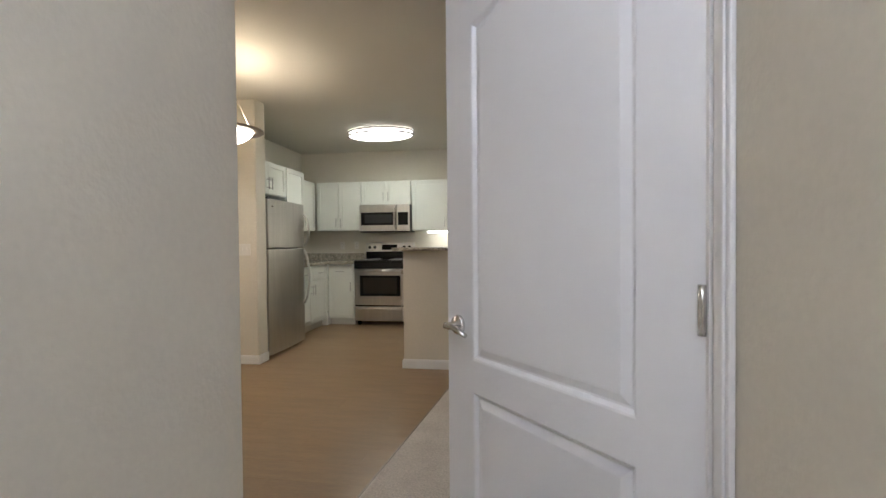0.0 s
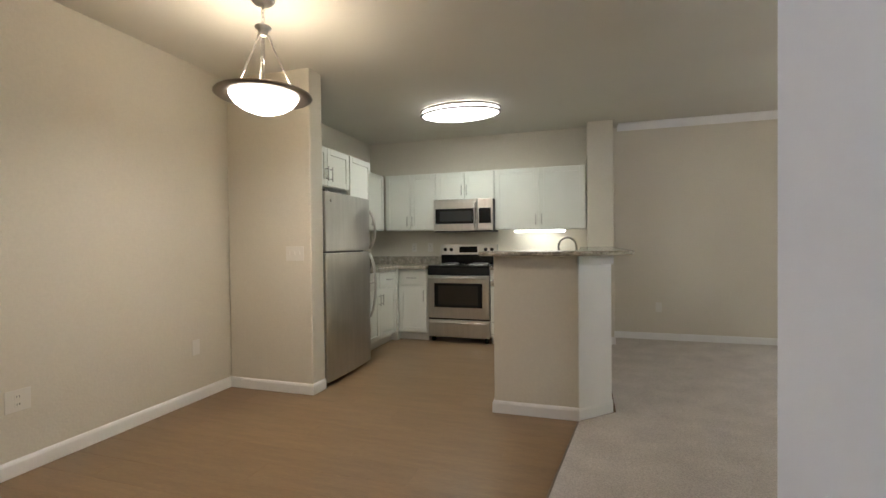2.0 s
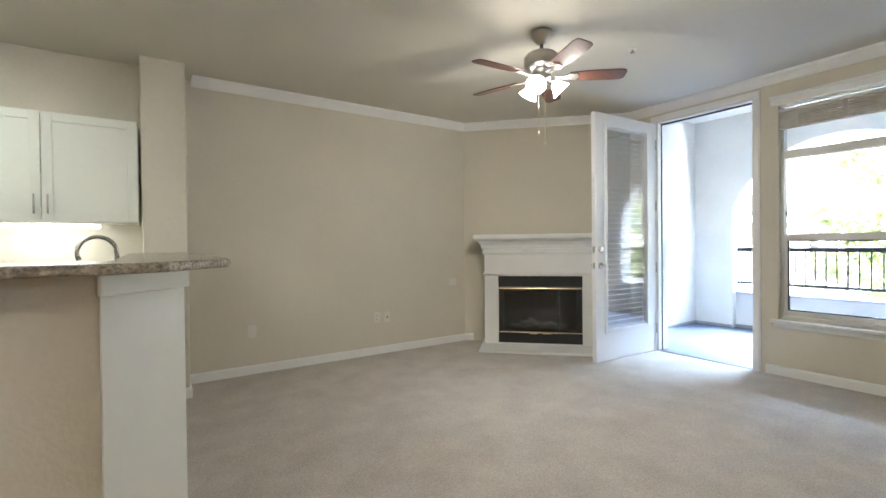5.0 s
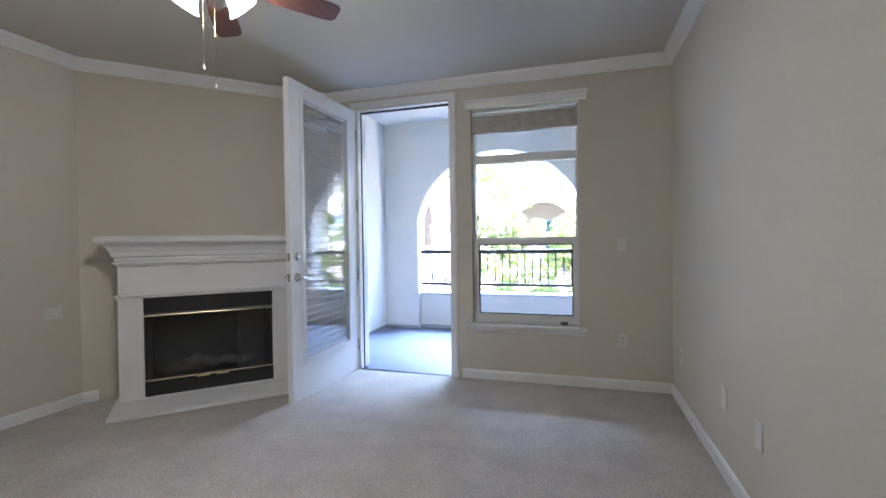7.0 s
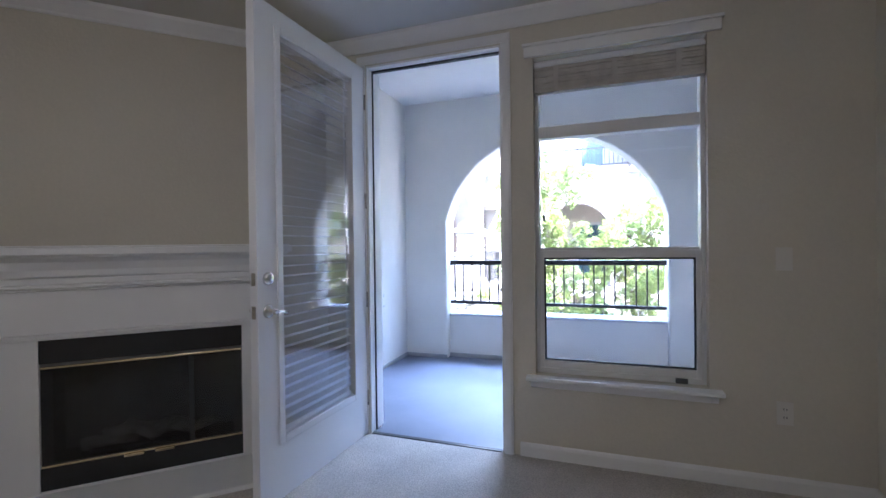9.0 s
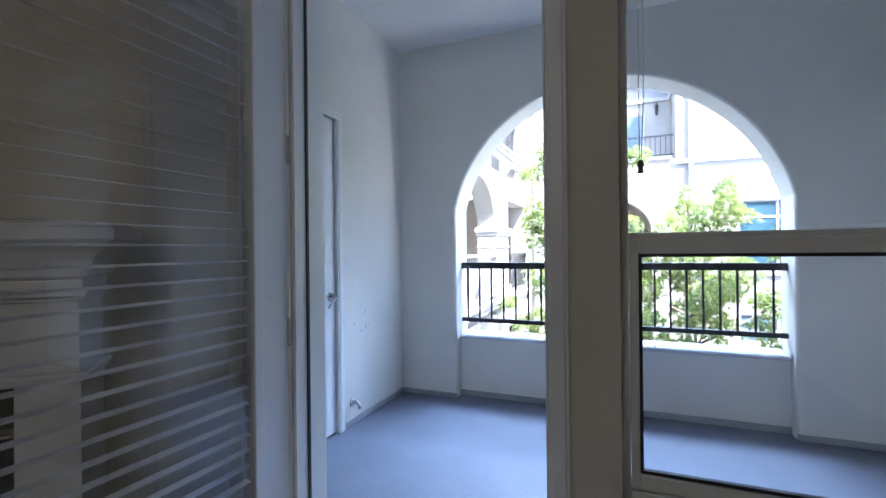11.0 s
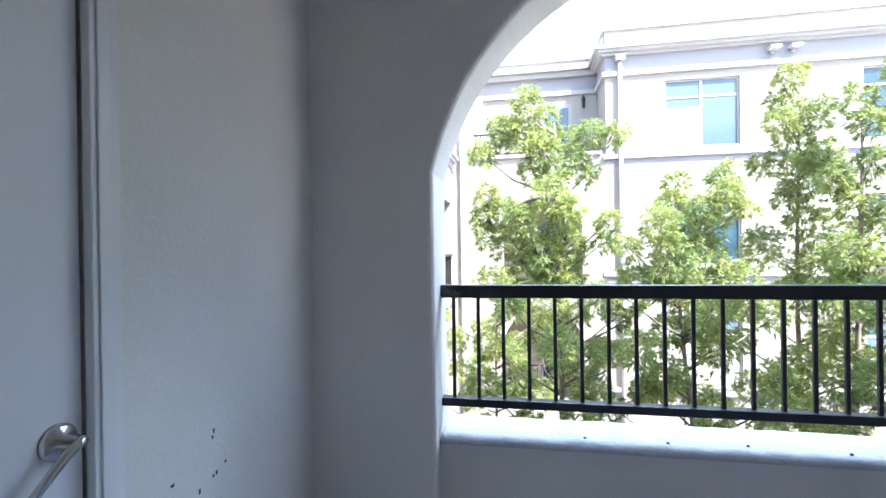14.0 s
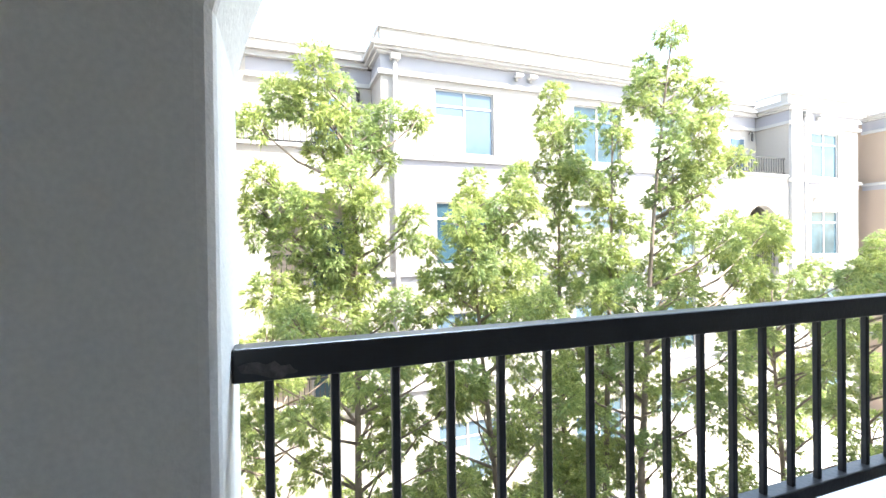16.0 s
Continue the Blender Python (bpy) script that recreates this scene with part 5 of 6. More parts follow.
# ---- switches and outlets ----
def plate(name, axis, plane, out, a, z, w, h, label, kind):
    """A cover plate with its rockers or sockets."""
    t = thing(name, (plane, a, z) if axis == 'x' else (a, plane, z), label, "switch" if "switch" in name else "outlet")

    def slab(a0, a1, z0, z1, d0, d1, wv=0.0015):
        p, q = plane + out * d0, plane + out * d1
        return boxes(((p, a0, z0), (q, a1, z1)) if axis == 'x' else ((a0, p, z0), (a1, q, z1)), w=wv, seg=1)
    part("cover_plate", slab(a - w / 2, a + w / 2, z - h / 2, z + h / 2, 0.0005, 0.006), M_PLATE, t)
    n = max(1, round(w / 0.055)) if kind == "switch" else 1
    for k in range(n):
        c = a + (k - (n - 1) / 2) * 0.046
        if kind == "switch":
            part("toggle", slab(c - 0.005, c + 0.005, z - 0.008, z + 0.016, 0.006, 0.014), M_PLATE, t)
        elif kind == "socket":
            for dz in (-0.02, 0.02):
                f = part("socket", slab(c - 0.016, c + 0.016, z + dz - 0.014, z + dz + 0.014, 0.006, 0.0075), M_PLATE, t)
                for da in (-0.006, 0.006):
                    part("slot", slab(c + da - 0.0015, c + da + 0.0015, z + dz - 0.005, z + dz + 0.006, 0.0075, 0.0082, 0), M_SLOT, f)
        elif kind == "jack":
            part("jack", slab(c - 0.008, c + 0.008, z - 0.008, z + 0.008, 0.006, 0.010), M_SLOT, t)
    return t


plate("light_switch", 'y', 4.455, -1, -2.305, 1.118, 0.165, 0.115, "white three-gang switch plate on the short wall", "switch")
plate("outlet", 'x', XW, 1, 2.97, 0.39, 0.115, 0.115, "white double outlet plate above the baseboard", "socket")
plate("outlet", 'x', XW, 1, 4.10, 0.41, 0.07, 0.115, "white blank plate low on the dining wall", "blank")
plate("light_switch", 'x', XE, -1, 3.293, 1.163, 0.07, 0.115, "white switch plate beside the window", "blank")
plate("outlet", 'x', XE, -1, 3.293, 0.40, 0.07, 0.115, "white outlet plate below the switch", "socket")
plate("outlet", 'y', YL, -1, 2.0, 0.395, 0.07, 0.115, "white outlet plate on the long wall", "socket")
plate("outlet", 'y', YL, -1, 2.12, 0.39, 0.07, 0.115, "white cable jack plate on the long wall", "jack")
plate("outlet", 'y', YL, -1, 0.758, 0.394, 0.07, 0.115, "white blank plate near the pier", "blank")
plate("outlet", 'y', YS, 1, 4.19, 0.371, 0.07, 0.115, "white outlet plate near the window corner", "socket")
plate("outlet", 'y', YS, 1, 3.263, 0.40, 0.07, 0.115, "white blank plate on the front wall", "blank")
plate("outlet", 'y', YS, 1, 2.817, 0.396, 0.07, 0.115, "white blank plate on the front wall", "blank")
plate("outlet", 'y', YN, -1, -2.07, 1.13, 0.07, 0.115, "white outlet plate above the backsplash", "socket")
plate("outlet", 'y', YN, -1, -2.30, 1.13, 0.07, 0.115, "white outlet plate above the backsplash", "socket")
plate("light_switch", 'y', YL, -1, 2.985, 0.72, 0.11, 0.085, "white fireplace control plate near the corner", "blank")


# ---- storage closet door on the balcony ----
CX0, CX1, CY, CT = 4.912, 5.668, 6.262, 2.045
cl = thing("door_3", (CX0, CY, 0), "pale painted storage door with a louvred vent, closed", "door", kind="structure")
VX0, VX1, VZ0, VZ1 = 5.06, 5.506, 0.07, 0.685
part("leaf", boxes(((CX0, CY, 0.0), (VX0, CY + 0.04, CT)), ((VX1, CY, 0.0), (CX1, CY + 0.04, CT)), ((VX0, CY, 0.0), (VX1, CY + 0.04, VZ0)), ((VX0, CY, VZ1), (VX1, CY + 0.04, CT))), M_DOOR, cl)
part("vent_backing", boxes(((VX0, CY + 0.032, VZ0), (VX1, CY + 0.04, VZ1))), M_KICK, cl)
lou = None
for k in range(11):
    z = VZ0 + 0.028 + (VZ1 - VZ0 - 0.03) * k / 11
    if lou is None:
        bm = bmesh.new()
        box(bm, (VX0, -0.026, -0.0015), (VX1, 0.026, 0.0015), Matrix.Translation((0, CY + 0.012, 0)) @ Matrix.Rotation(radians(56), 4, 'X'))
        lou = part("louvre", bm, M_DOOR, cl)
    else:
        lou_n = lou.copy()
        scene.collection.objects.link(lou_n)
        lou_n.matrix_basis = Matrix.Translation((0, 0, z))
lou.matrix_basis = Matrix.Translation((0, 0, VZ0 + 0.028))
lever(cl, (5.622, CY, 0.89), (0, -1, 0), (-0.78, 0, -0.5))
cf = thing("door_frame_storage", (CX0, 6.257, 0), "pale painted moulded frame round the storage door", "door frame", kind="structure")
for x0, x1 in ((CX0 - 0.066, CX0 - 0.003), (CX1 + 0.003, CX1 + 0.066)):
    part("side_casing", boxes(((x0, 6.236, -0.013), (x1, 6.2568, 2.05)), ((x0 + 0.012, 6.231, -0.013), (x1 - 0.022, 6.2362, 2.05)), w=0.003), M_TRIM, cf)
part("head_casing", boxes(((CX0 - 0.066, 6.236, 2.05), (CX1 + 0.066, 6.2568, 2.105)), ((CX0 - 0.05, 6.231, 2.066), (CX1 + 0.05, 6.2362, 2.09)), w=0.003), M_TRIM, cf)
pipe = thing("drain_pipe", (5.85, 6.25, 0.13), "short white drain pipe stub near the floor", "pipe")
part("stub", tube([(5.85, 6.257, 0.135), (5.85, 6.22, 0.14), (5.85, 6.20, 0.125), (5.85, 6.197, 0.10)], 0.014, 10), M_PLATE, pipe)
part("flange", lathe([(0, 0), (0.03, 0), (0.028, 0.006), (0, 0.007)], (5.85, 6.2565, 0.135), 16, Matrix.Rotation(radians(90), 4, 'X')), M_PLATE, pipe)
rs = random.Random(11)
scuff = bmesh.new()
for x, z, w, h in ((6.022, 0.742, 0.005, 0.012), (6.017, 0.728, 0.005, 0.009), (5.875, 0.672, 0.010, 0.007), (5.966, 0.607, 0.006, 0.014), (6.018, 0.625, 0.006, 0.007), (6.030, 0.626, 0.007, 0.011), (6.066, 0.642, 0.008, 0.005), (6.020, 0.548, 0.005, 0.006)):
    box(scuff, (x, 6.2558, z), (x + w, 6.2568, z + h))
for x, y in ((6.745, 4.9), (6.76, 4.62), (6.74, 4.3), (6.75, 5.2), (6.76, 3.9)):
    box(scuff, (x, y, 0.478), (x + 0.006, y + 0.010, 0.4875))
tagged(mesh_ob("scuff_marks", scuff, M_SCUFF), "small dark chips and scuffs on balcony wall and sill", "scuff mark", kind="stuff")
setting("trim_deck_seam", boxes(((6.66, 5.05, -0.0138), (6.69, 5.062, 0.032))), M_SCUFF, "dark joint in the balcony flashing", "joint")

# ---- outside: ground, buildings ----
GZ = -6.4                               # the court lies two storeys below the balcony
FX = 17.9                               # front of the buildings across the court
STOREYS = ((3.86, 5.70), (0.67, 2.48), (-2.52, -0.70), (-5.70, -3.88))
setting("ground", boxes(((-150, -200, GZ - 0.4), (260, 200, GZ))), M_GROUND, "pale courtyard paving", "ground")


def facade_window(parent, x, y0, y1, z0, z1, look_in):
    """A recessed four-light window in a facade that looks to -x; look_in: 0 half drawn, 1 blinds down, 2 open glass."""
    bm = bmesh.new()
    rings = []
    for xx, o in ((x + 0.06, 0.0), (x + 0.06, 0.05), (x + 0.11, 0.05), (x + 0.11, 0.0)):
        rings.append([bm.verts.new((xx, y, z)) for y, z in ((y0 + o, z0 + o), (y1 - o, z0 + o), (y1 - o, z1 - o), (y0 + o, z1 - o))])
    for k in range(4):
        p, q = rings[k], rings[(k + 1) % 4]
        for i in range(4):
            bm.faces.new((p[i], p[(i + 1) % 4], q[(i + 1) % 4], q[i]))
    w = part("window", bm, M_FTRIM, parent)
    m, tz = (y0 + y1) / 2, z1 - 0.50
    part("mullion", boxes(((x + 0.065, m - 0.03, z0 + 0.05), (x + 0.11, m + 0.03, z1 - 0.05))), M_FTRIM, w)
    part("transom", boxes(((x + 0.067, y0 + 0.05, tz), (x + 0.108, m - 0.031, tz + 0.06)), ((x + 0.067, m + 0.031, tz), (x + 0.108, y1 - 0.05, tz + 0.06))), M_FTRIM, w)
    for a, b in ((y0 + 0.05, m - 0.03), (m + 0.03, y1 - 0.05)):
        drawn = look_in == 1 or (look_in == 0 and a > m - 0.1)
        part("pane", boxes(((x + 0.085, a, tz + 0.06), (x + 0.095, b, z1 - 0.05))), M_PANEBLIND if look_in < 2 else M_PANE, w)
        part("pane", boxes(((x + 0.085, a, z0 + 0.05), (x + 0.095, b, tz))), M_PANE if look_in == 2 else M_PANEBLIND, w)
        if drawn:
            part("blind", boxes(((x + 0.076, a + 0.01, z0 + 0.05), (x + 0.083, b - 0.01, tz - 0.24))), M_FTRIM, w, "white lowered blind")
    part("sill", boxes(((x - 0.05, y0 - 0.06, z0 - 0.09), (x + 0.06, y1 + 0.06, z0)), w=0.01), M_FTRIM, w)


def mouldings(t, x, y0, y1, back, top, floors=(3.43, 0.20, -2.98)):
    """Parapet cap, cornice, grey frieze and string courses round a block, returned along its sides to back."""
    rows = [(top - 0.08, top + 0.02, 0.06, M_FTRIM), (6.60, 6.68, 0.30, M_FTRIM), (6.52, 6.60, 0.22, M_FTRIM), (6.45, 6.52, 0.12, M_FTRIM), (6.02, 6.45, 0.012, M_FACADE2), (5.90, 6.02, 0.09, M_FTRIM)]
    for z in floors:
        rows += [(z, z + 0.20, 0.014, M_FACADE2), (z + 0.20, z + 0.31, 0.10, M_FTRIM)]
    for z0, z1, o, m in rows:
        part("moulding", boxes(((x - o, y0 - o, z0), (x - 0.001, y1 + o, z1)), ((x - 0.001, y1 + 0.001, z0), (back, y1 + o, z1)), ((x - 0.001, y0 - o, z0), (back, y0 - 0.001, z1))), m, t)


def block(name, place, y0, y1, x, top, columns, label, material, deep=8.0):
    """A flat-roofed block with window columns, given as (y0, y1), on all four storeys."""
    t = thing(name, place, label, "building")
    pieces = []
    edge = y0
    for c0, c1 in sorted(columns):
        pieces.append(((x, edge, GZ), (x + 0.3, c0, top)))
        lo = GZ
        for z0, z1 in sorted(STOREYS):
            pieces.append(((x, c0, lo), (x + 0.3, c1, z0)))
            lo = z1
        pieces.append(((x, c0, lo), (x + 0.3, c1, top)))
        edge = c1
    pieces += [((x, edge, GZ), (x + 0.3, y1, top)), ((x + 0.3, y0, GZ), (x + deep, y1, top - 0.3))]
    for p in pieces:
        part("wall", boxes(p), material, t)
    for k, (c0, c1) in enumerate(columns):
        for j, (z0, z1) in enumerate(STOREYS):
            facade_window(t, x, c0, c1, z0, z1, (0, 2, 1)[(k + j) % 3] if len(columns) > 1 else 2)
    mouldings(t, x, y0, y1, x + 1.28, top)
    return t


def spout(t, x, y):
    part("downspout", tube([(x - 0.10, y, GZ), (x - 0.10, y, 0.0), (x - 0.10, y, 6.3)], 0.06, 8), M_FTRIM, t, "white downspout")
    part("rain_head", boxes(((x - 0.22, y - 0.13, 6.28), (x - 0.02, y + 0.13, 6.44)), w=0.02), M_FTRIM, t)


def floodlight(t, x, y, z):
    fl = part("floodlight", boxes(((x - 0.26, y - 0.13, z), (x - 0.07, y + 0.13, z + 0.09)), w=0.012), M_FTRIM, t, "white floodlight")
    part("mount", boxes(((x - 0.07, y - 0.04, z - 0.08), (x - 0.014, y + 0.04, z + 0.08))), M_FTRIM, fl)


blk = block("apartment_building", (FX + 1, -3, GZ), -10.0, 3.09, FX, 7.25, [(-0.30, 1.56), (-5.0, -3.13), (-8.3, -6.44)], "cream stucco apartment building with moulded cornices and sash windows", M_FACADE)
spout(blk, FX, 2.72)
for y in (-1.05, -1.53, -5.6, -9.0):
    floodlight(blk, FX, y, 6.24)
blk = block("apartment_building", (FX + 1, -15.5, GZ), -17.75, -13.3, FX, 7.2, [(-16.42, -14.65)], "cream stucco corner block with tall sash windows", M_FACADE)
spout(blk, FX, -14.15)
part("pilaster", boxes(((FX - 0.12, -13.95, GZ), (FX - 0.001, -13.32, 6.44))), M_FTRIM, blk)
floodlight(blk, FX, -15.0, 6.24)
for z in (3.2, -0.1):
    floodlight(blk, FX, -14.8, z - 0.25)
block("apartment_building", (17.5, -24, GZ), -36.0, -18.6, 16.9, 6.7, [(-24.5, -22.6), (-29.5, -27.6)], "tan stucco apartment building further along the court", M_PINK)


def loggia(name, place, y0, y1, ya, yb, label, door_at):
    """A bay with arched loggias below and, on top, a terrace in front of a set-back wall."""
    x = FX
    t = thing(name, place, label, "building")
    for z in (0.0, -3.2):
        part("arch_wall", arch_wall(y0, y1, ya, yb, z - 0.25, z + 1.80, 0.85, z + 3.43 - (0.45 if z < 0 else 0), x, x + 0.3, 20), M_FACADE, t)
        part("back_wall", boxes(((x + 1.3, y0, z), (x + 1.5, y1, z + 2.9))), M_FSHADE, t, "loggia wall, its shade put in as brown")
        d = part("terrace_door", boxes(((x + 1.25, ya + 0.15, z), (x + 1.299, ya + 1.15, z + 2.05))), M_FTRIM, t)
        part("pane", boxes(((x + 1.23, ya + 0.24, z + 0.1), (x + 1.249, ya + 1.06, z + 1.95))), M_PANE, d)
        part("slab", boxes(((x + 0.3, y0, z - 0.25), (x + 1.5, y1, z))), M_FACADE, t)
        r = part("rail", boxes(((x + 0.1, ya, z + 1.0), (x + 0.14, yb, z + 1.05)), ((x + 0.1, ya, z + 0.16), (x + 0.14, yb, z + 0.20))), M_IRON, t)
        k = ya + 0.1
        while k < yb - 0.05:
            part("baluster", boxes(((x + 0.11, k, z + 0.20), (x + 0.13, k + 0.02, z + 1.0))), M_IRON, r)
            k += 0.13
    part("lower_wall", boxes(((x, y0, GZ), (x + 0.3, y1, -3.45))), M_FACADE, t)
    part("terrace", boxes(((x + 0.3, y0, 3.0), (x + 1.3, y1, 3.43)), ((x, y0, 3.431), (x + 0.2, y1, 3.78))), M_FACADE, t)
    part("coping", boxes(((x - 0.10, y0 + 0.11, 3.78), (x + 0.24, y1 - 0.01, 3.86)), w=0.01), M_FTRIM, t)
    part("set_back_wall", boxes(((x + 1.3, y0, 3.0), (x + 1.6, y1, 7.05))), M_FACADE, t)
    for z0, z1, o, m in ((6.97, 7.07, 0.06, M_FTRIM), (6.60, 6.68, 0.30, M_FTRIM), (6.45, 6.60, 0.16, M_FTRIM), (6.02, 6.45, 0.012, M_FACADE2), (5.90, 6.02, 0.09, M_FTRIM)):
        part("moulding", boxes(((x + 1.3 - o, y0 + 0.01, z0), (x + 1.299, y1 - 0.32, z1))), m, t)
    d = part("terrace_door", boxes(((x + 1.25, door_at, 3.45), (x + 1.299, door_at + 0.95, 5.62))), M_FTRIM, t)
    part("pane", boxes(((x + 1.23, door_at + 0.1, 3.6), (x + 1.249, door_at + 0.85, 5.5))), M_PANEBLIND, d)
    r = part("rail", boxes(((x + 0.1, y0 + 0.05, 4.50), (x + 0.14, y1 - 0.05, 4.55)), ((x + 0.1, y0 + 0.05, 3.93), (x + 0.14, y1 - 0.05, 3.97))), M_IRON, t)
    k = y0 + 0.1
    while k < y1 - 0.05:
        part("baluster", boxes(((x + 0.11, k, 3.97), (x + 0.13, k + 0.02, 4.50))), M_IRON, r)
        k += 0.14
    ly = y0 + 0.42
    ln = part("lantern", lathe([(0, 0.2), (0.015, 0.19), (0.07, 0.12), (0.055, 0.11), (0.045, -0.10), (0.05, -0.12), (0.02, -0.16), (0, -0.19)], (x + 1.14, ly, 5.6), 8), M_IRON, t, "black wall lantern")
    part("bracket", tube([(x + 1.3, ly, 5.75), (x + 1.22, ly, 5.86), (x + 1.14, ly, 5.8)], 0.015, 6), M_IRON, ln)
    return t


loggia("apartment_loggia", (FX + 1, 5, GZ), 3.10, 6.85, 3.76, 5.95, "cream stucco bay with an arched loggia under a terrace", 3.86)
loggia("apartment_loggia", (FX + 1, -11.6, GZ), -13.29, -10.01, -12.7, -10.9, "cream stucco bay with an arched loggia under a terrace", -12.6)

# wing of the own building on the near side of the court, looking to -y
SWAP = Matrix(((0, 1, 0, 0), (1, 0, 0, 0), (0, 0, 1, 0), (0, 0, 0, 1)))
WY = 7.24
wing = thing("apartment_wing", (12, WY + 0.3, GZ), "cream stucco building wing with arched balconies", "building")
for z0, ztop, xa, xb, sp, ri in ((-0.3, 3.0, 10.75, 13.15, 1.72, 0.98), (3.0, 6.9, 12.8, 15.15, 5.0, 0.7), (-3.5, -0.3, 10.75, 13.15, -1.48, 0.98)):
    bm = placed(arch_wall(6.9, 14.3 if z0 < 3 else 16.7, xa, xb, z0, sp, ri, ztop, WY, WY + 0.45, 24), SWAP)
    part("arch_wall", bm, M_FACADE, wing)
    part("back_wall", boxes(((xa - 0.6, WY + 1.7, z0), (xb + 0.6, WY + 1.8, ztop))), M_FSHADE, wing, "loggia wall, its shade put in as brown")
for z0 in (-3.5, -0.3):                 # square opening beside each arch
    part("wall", boxes(((14.3, WY, z0 + 2.72), (16.7, WY + 0.45, z0 + 3.3)), ((16.45, WY, z0), (16.7, WY + 0.45, z0 + 2.72))), M_FACADE, wing)
    part("back_wall", boxes(((14.2, WY + 1.2, z0), (16.7, WY + 1.3, z0 + 2.8)), ((14.4, WY + 0.45, z0), (14.5, WY + 1.2, z0 + 2.8))), M_FSHADE, wing, "loggia wall, its shade put in as brown")
for xa, xb, zf, m in ((10.75, 13.15, 0.0, M_FTRIM), (14.3, 16.45, 0.0, M_IRON), (12.8, 15.15, 3.35, M_IRON), (10.75, 13.15, -3.2, M_FTRIM)):
    r = part("rail", boxes(((xa, WY - 0.05, zf + 1.03), (xb, WY + 0.05, zf + 1.08)), ((xa, WY + 0.0, zf + 0.14), (xb, WY + 0.04, zf + 0.18))), m, wing)
    k = xa + 0.06
    while k < xb:
        part("baluster", boxes(((k, WY + 0.01, zf + 0.18), (k + 0.022, WY + 0.03, zf + 1.03))), m, r)
        k += 0.13
part("slab", boxes(((6.9, WY + 0.45, -0.3), (16.7, WY + 1.7, 0.0)), ((6.9, WY + 0.45, 3.0), (16.7, WY + 1.7, 3.3)), ((6.9, WY, 6.9), (16.7, WY + 1.8, 7.2)), ((6.9, WY, GZ), (16.7, WY + 1.8, -3.5))), M_FACADE, wing)
for z0, z1, o in ((3.30, 3.43, 0.06), (3.43, 3.52, 0.14), (3.52, 3.58, 0.20), (6.5, 6.62, 0.12), (6.62, 6.72, 0.22), (-0.12, 0.0, 0.12), (0.0, 0.06, 0.18)):
    part("moulding", boxes(((6.9, WY - o, z0), (16.55, WY - 0.001, z1))), M_FTRIM, wing)
for x0, x1 in ((13.15, 14.3), (9.6, 10.75)):
    part("capital", boxes(((x0 - 0.03, WY - 0.04, 1.50), (x1 + 0.03, WY + 0.47, 1.58)), ((x0 - 0.07, WY - 0.08, 1.58), (x1 + 0.07, WY + 0.49, 1.70)), ((x0 - 0.02, WY - 0.03, 1.22), (x1 + 0.02, WY + 0.46, 1.27)), w=0.01), M_FTRIM, wing)
    part("plinth", boxes(((x0 - 0.04, WY - 0.05, 0.06), (x1 + 0.04, WY - 0.001, 0.30)), w=0.01), M_FTRIM, wing)
part("end_wall", boxes(((16.7, 6.86, GZ), (19.3, 9.0, 6.9))), M_FACADE, wing)
part("end_pilaster", boxes(((16.58, 6.80, GZ), (16.699, 7.0, 6.45))), M_FTRIM, wing)
part("end_moulding", boxes(((16.55, 6.7, 6.45), (19.2, 6.859, 6.68)), ((16.55, 6.86, 6.45), (16.699, 7.23, 6.68))), M_FTRIM, wing)


# ---- trees ----
def leaf_tuft(r, c, rad, verts, faces):
    """Whorls of narrow leaves on the outer part of one rounded tuft."""
    tall = r.uniform(0.85, 1.25)
    sway = Vector((r.gauss(0, 0.15), r.gauss(0, 0.15), 0))
    for _ in range(int(112 * (rad / 0.25) ** 2)):
        d = Vector((r.gauss(0, 1), r.gauss(0, 1), r.gauss(0.2, 0.9))).normalized()
        p = c + (Vector((d.x, d.y, d.z * tall)) + sway * d.z) * rad * 0.9 * r.uniform(0.15, 1.0) ** 0.45
        grow = (d + Vector((0, 0, 0.5))).normalized()
        for _ in range(12):
            q = (grow * 0.8 + Vector((r.gauss(0, 0.6), r.gauss(0, 0.6), r.gauss(0, 0.5)))).normalized()
            ln, wd = r.uniform(0.055, 0.105), r.uniform(0.0058, 0.0092)
            side = q.cross(Vector((r.gauss(0, 1), r.gauss(0, 1), r.gauss(0, 1))))
            if side.length < 1e-3:
                continue
            side = side.normalized() * wd
            tip = p + q * ln - Vector((0, 0, ln * 0.28))
            m = p + q * ln * 0.5
            i = len(verts)
            verts += [tuple(p), tuple(m + side), tuple(tip), tuple(m - side)]
            faces.append((i, i + 1, i + 2, i + 3))


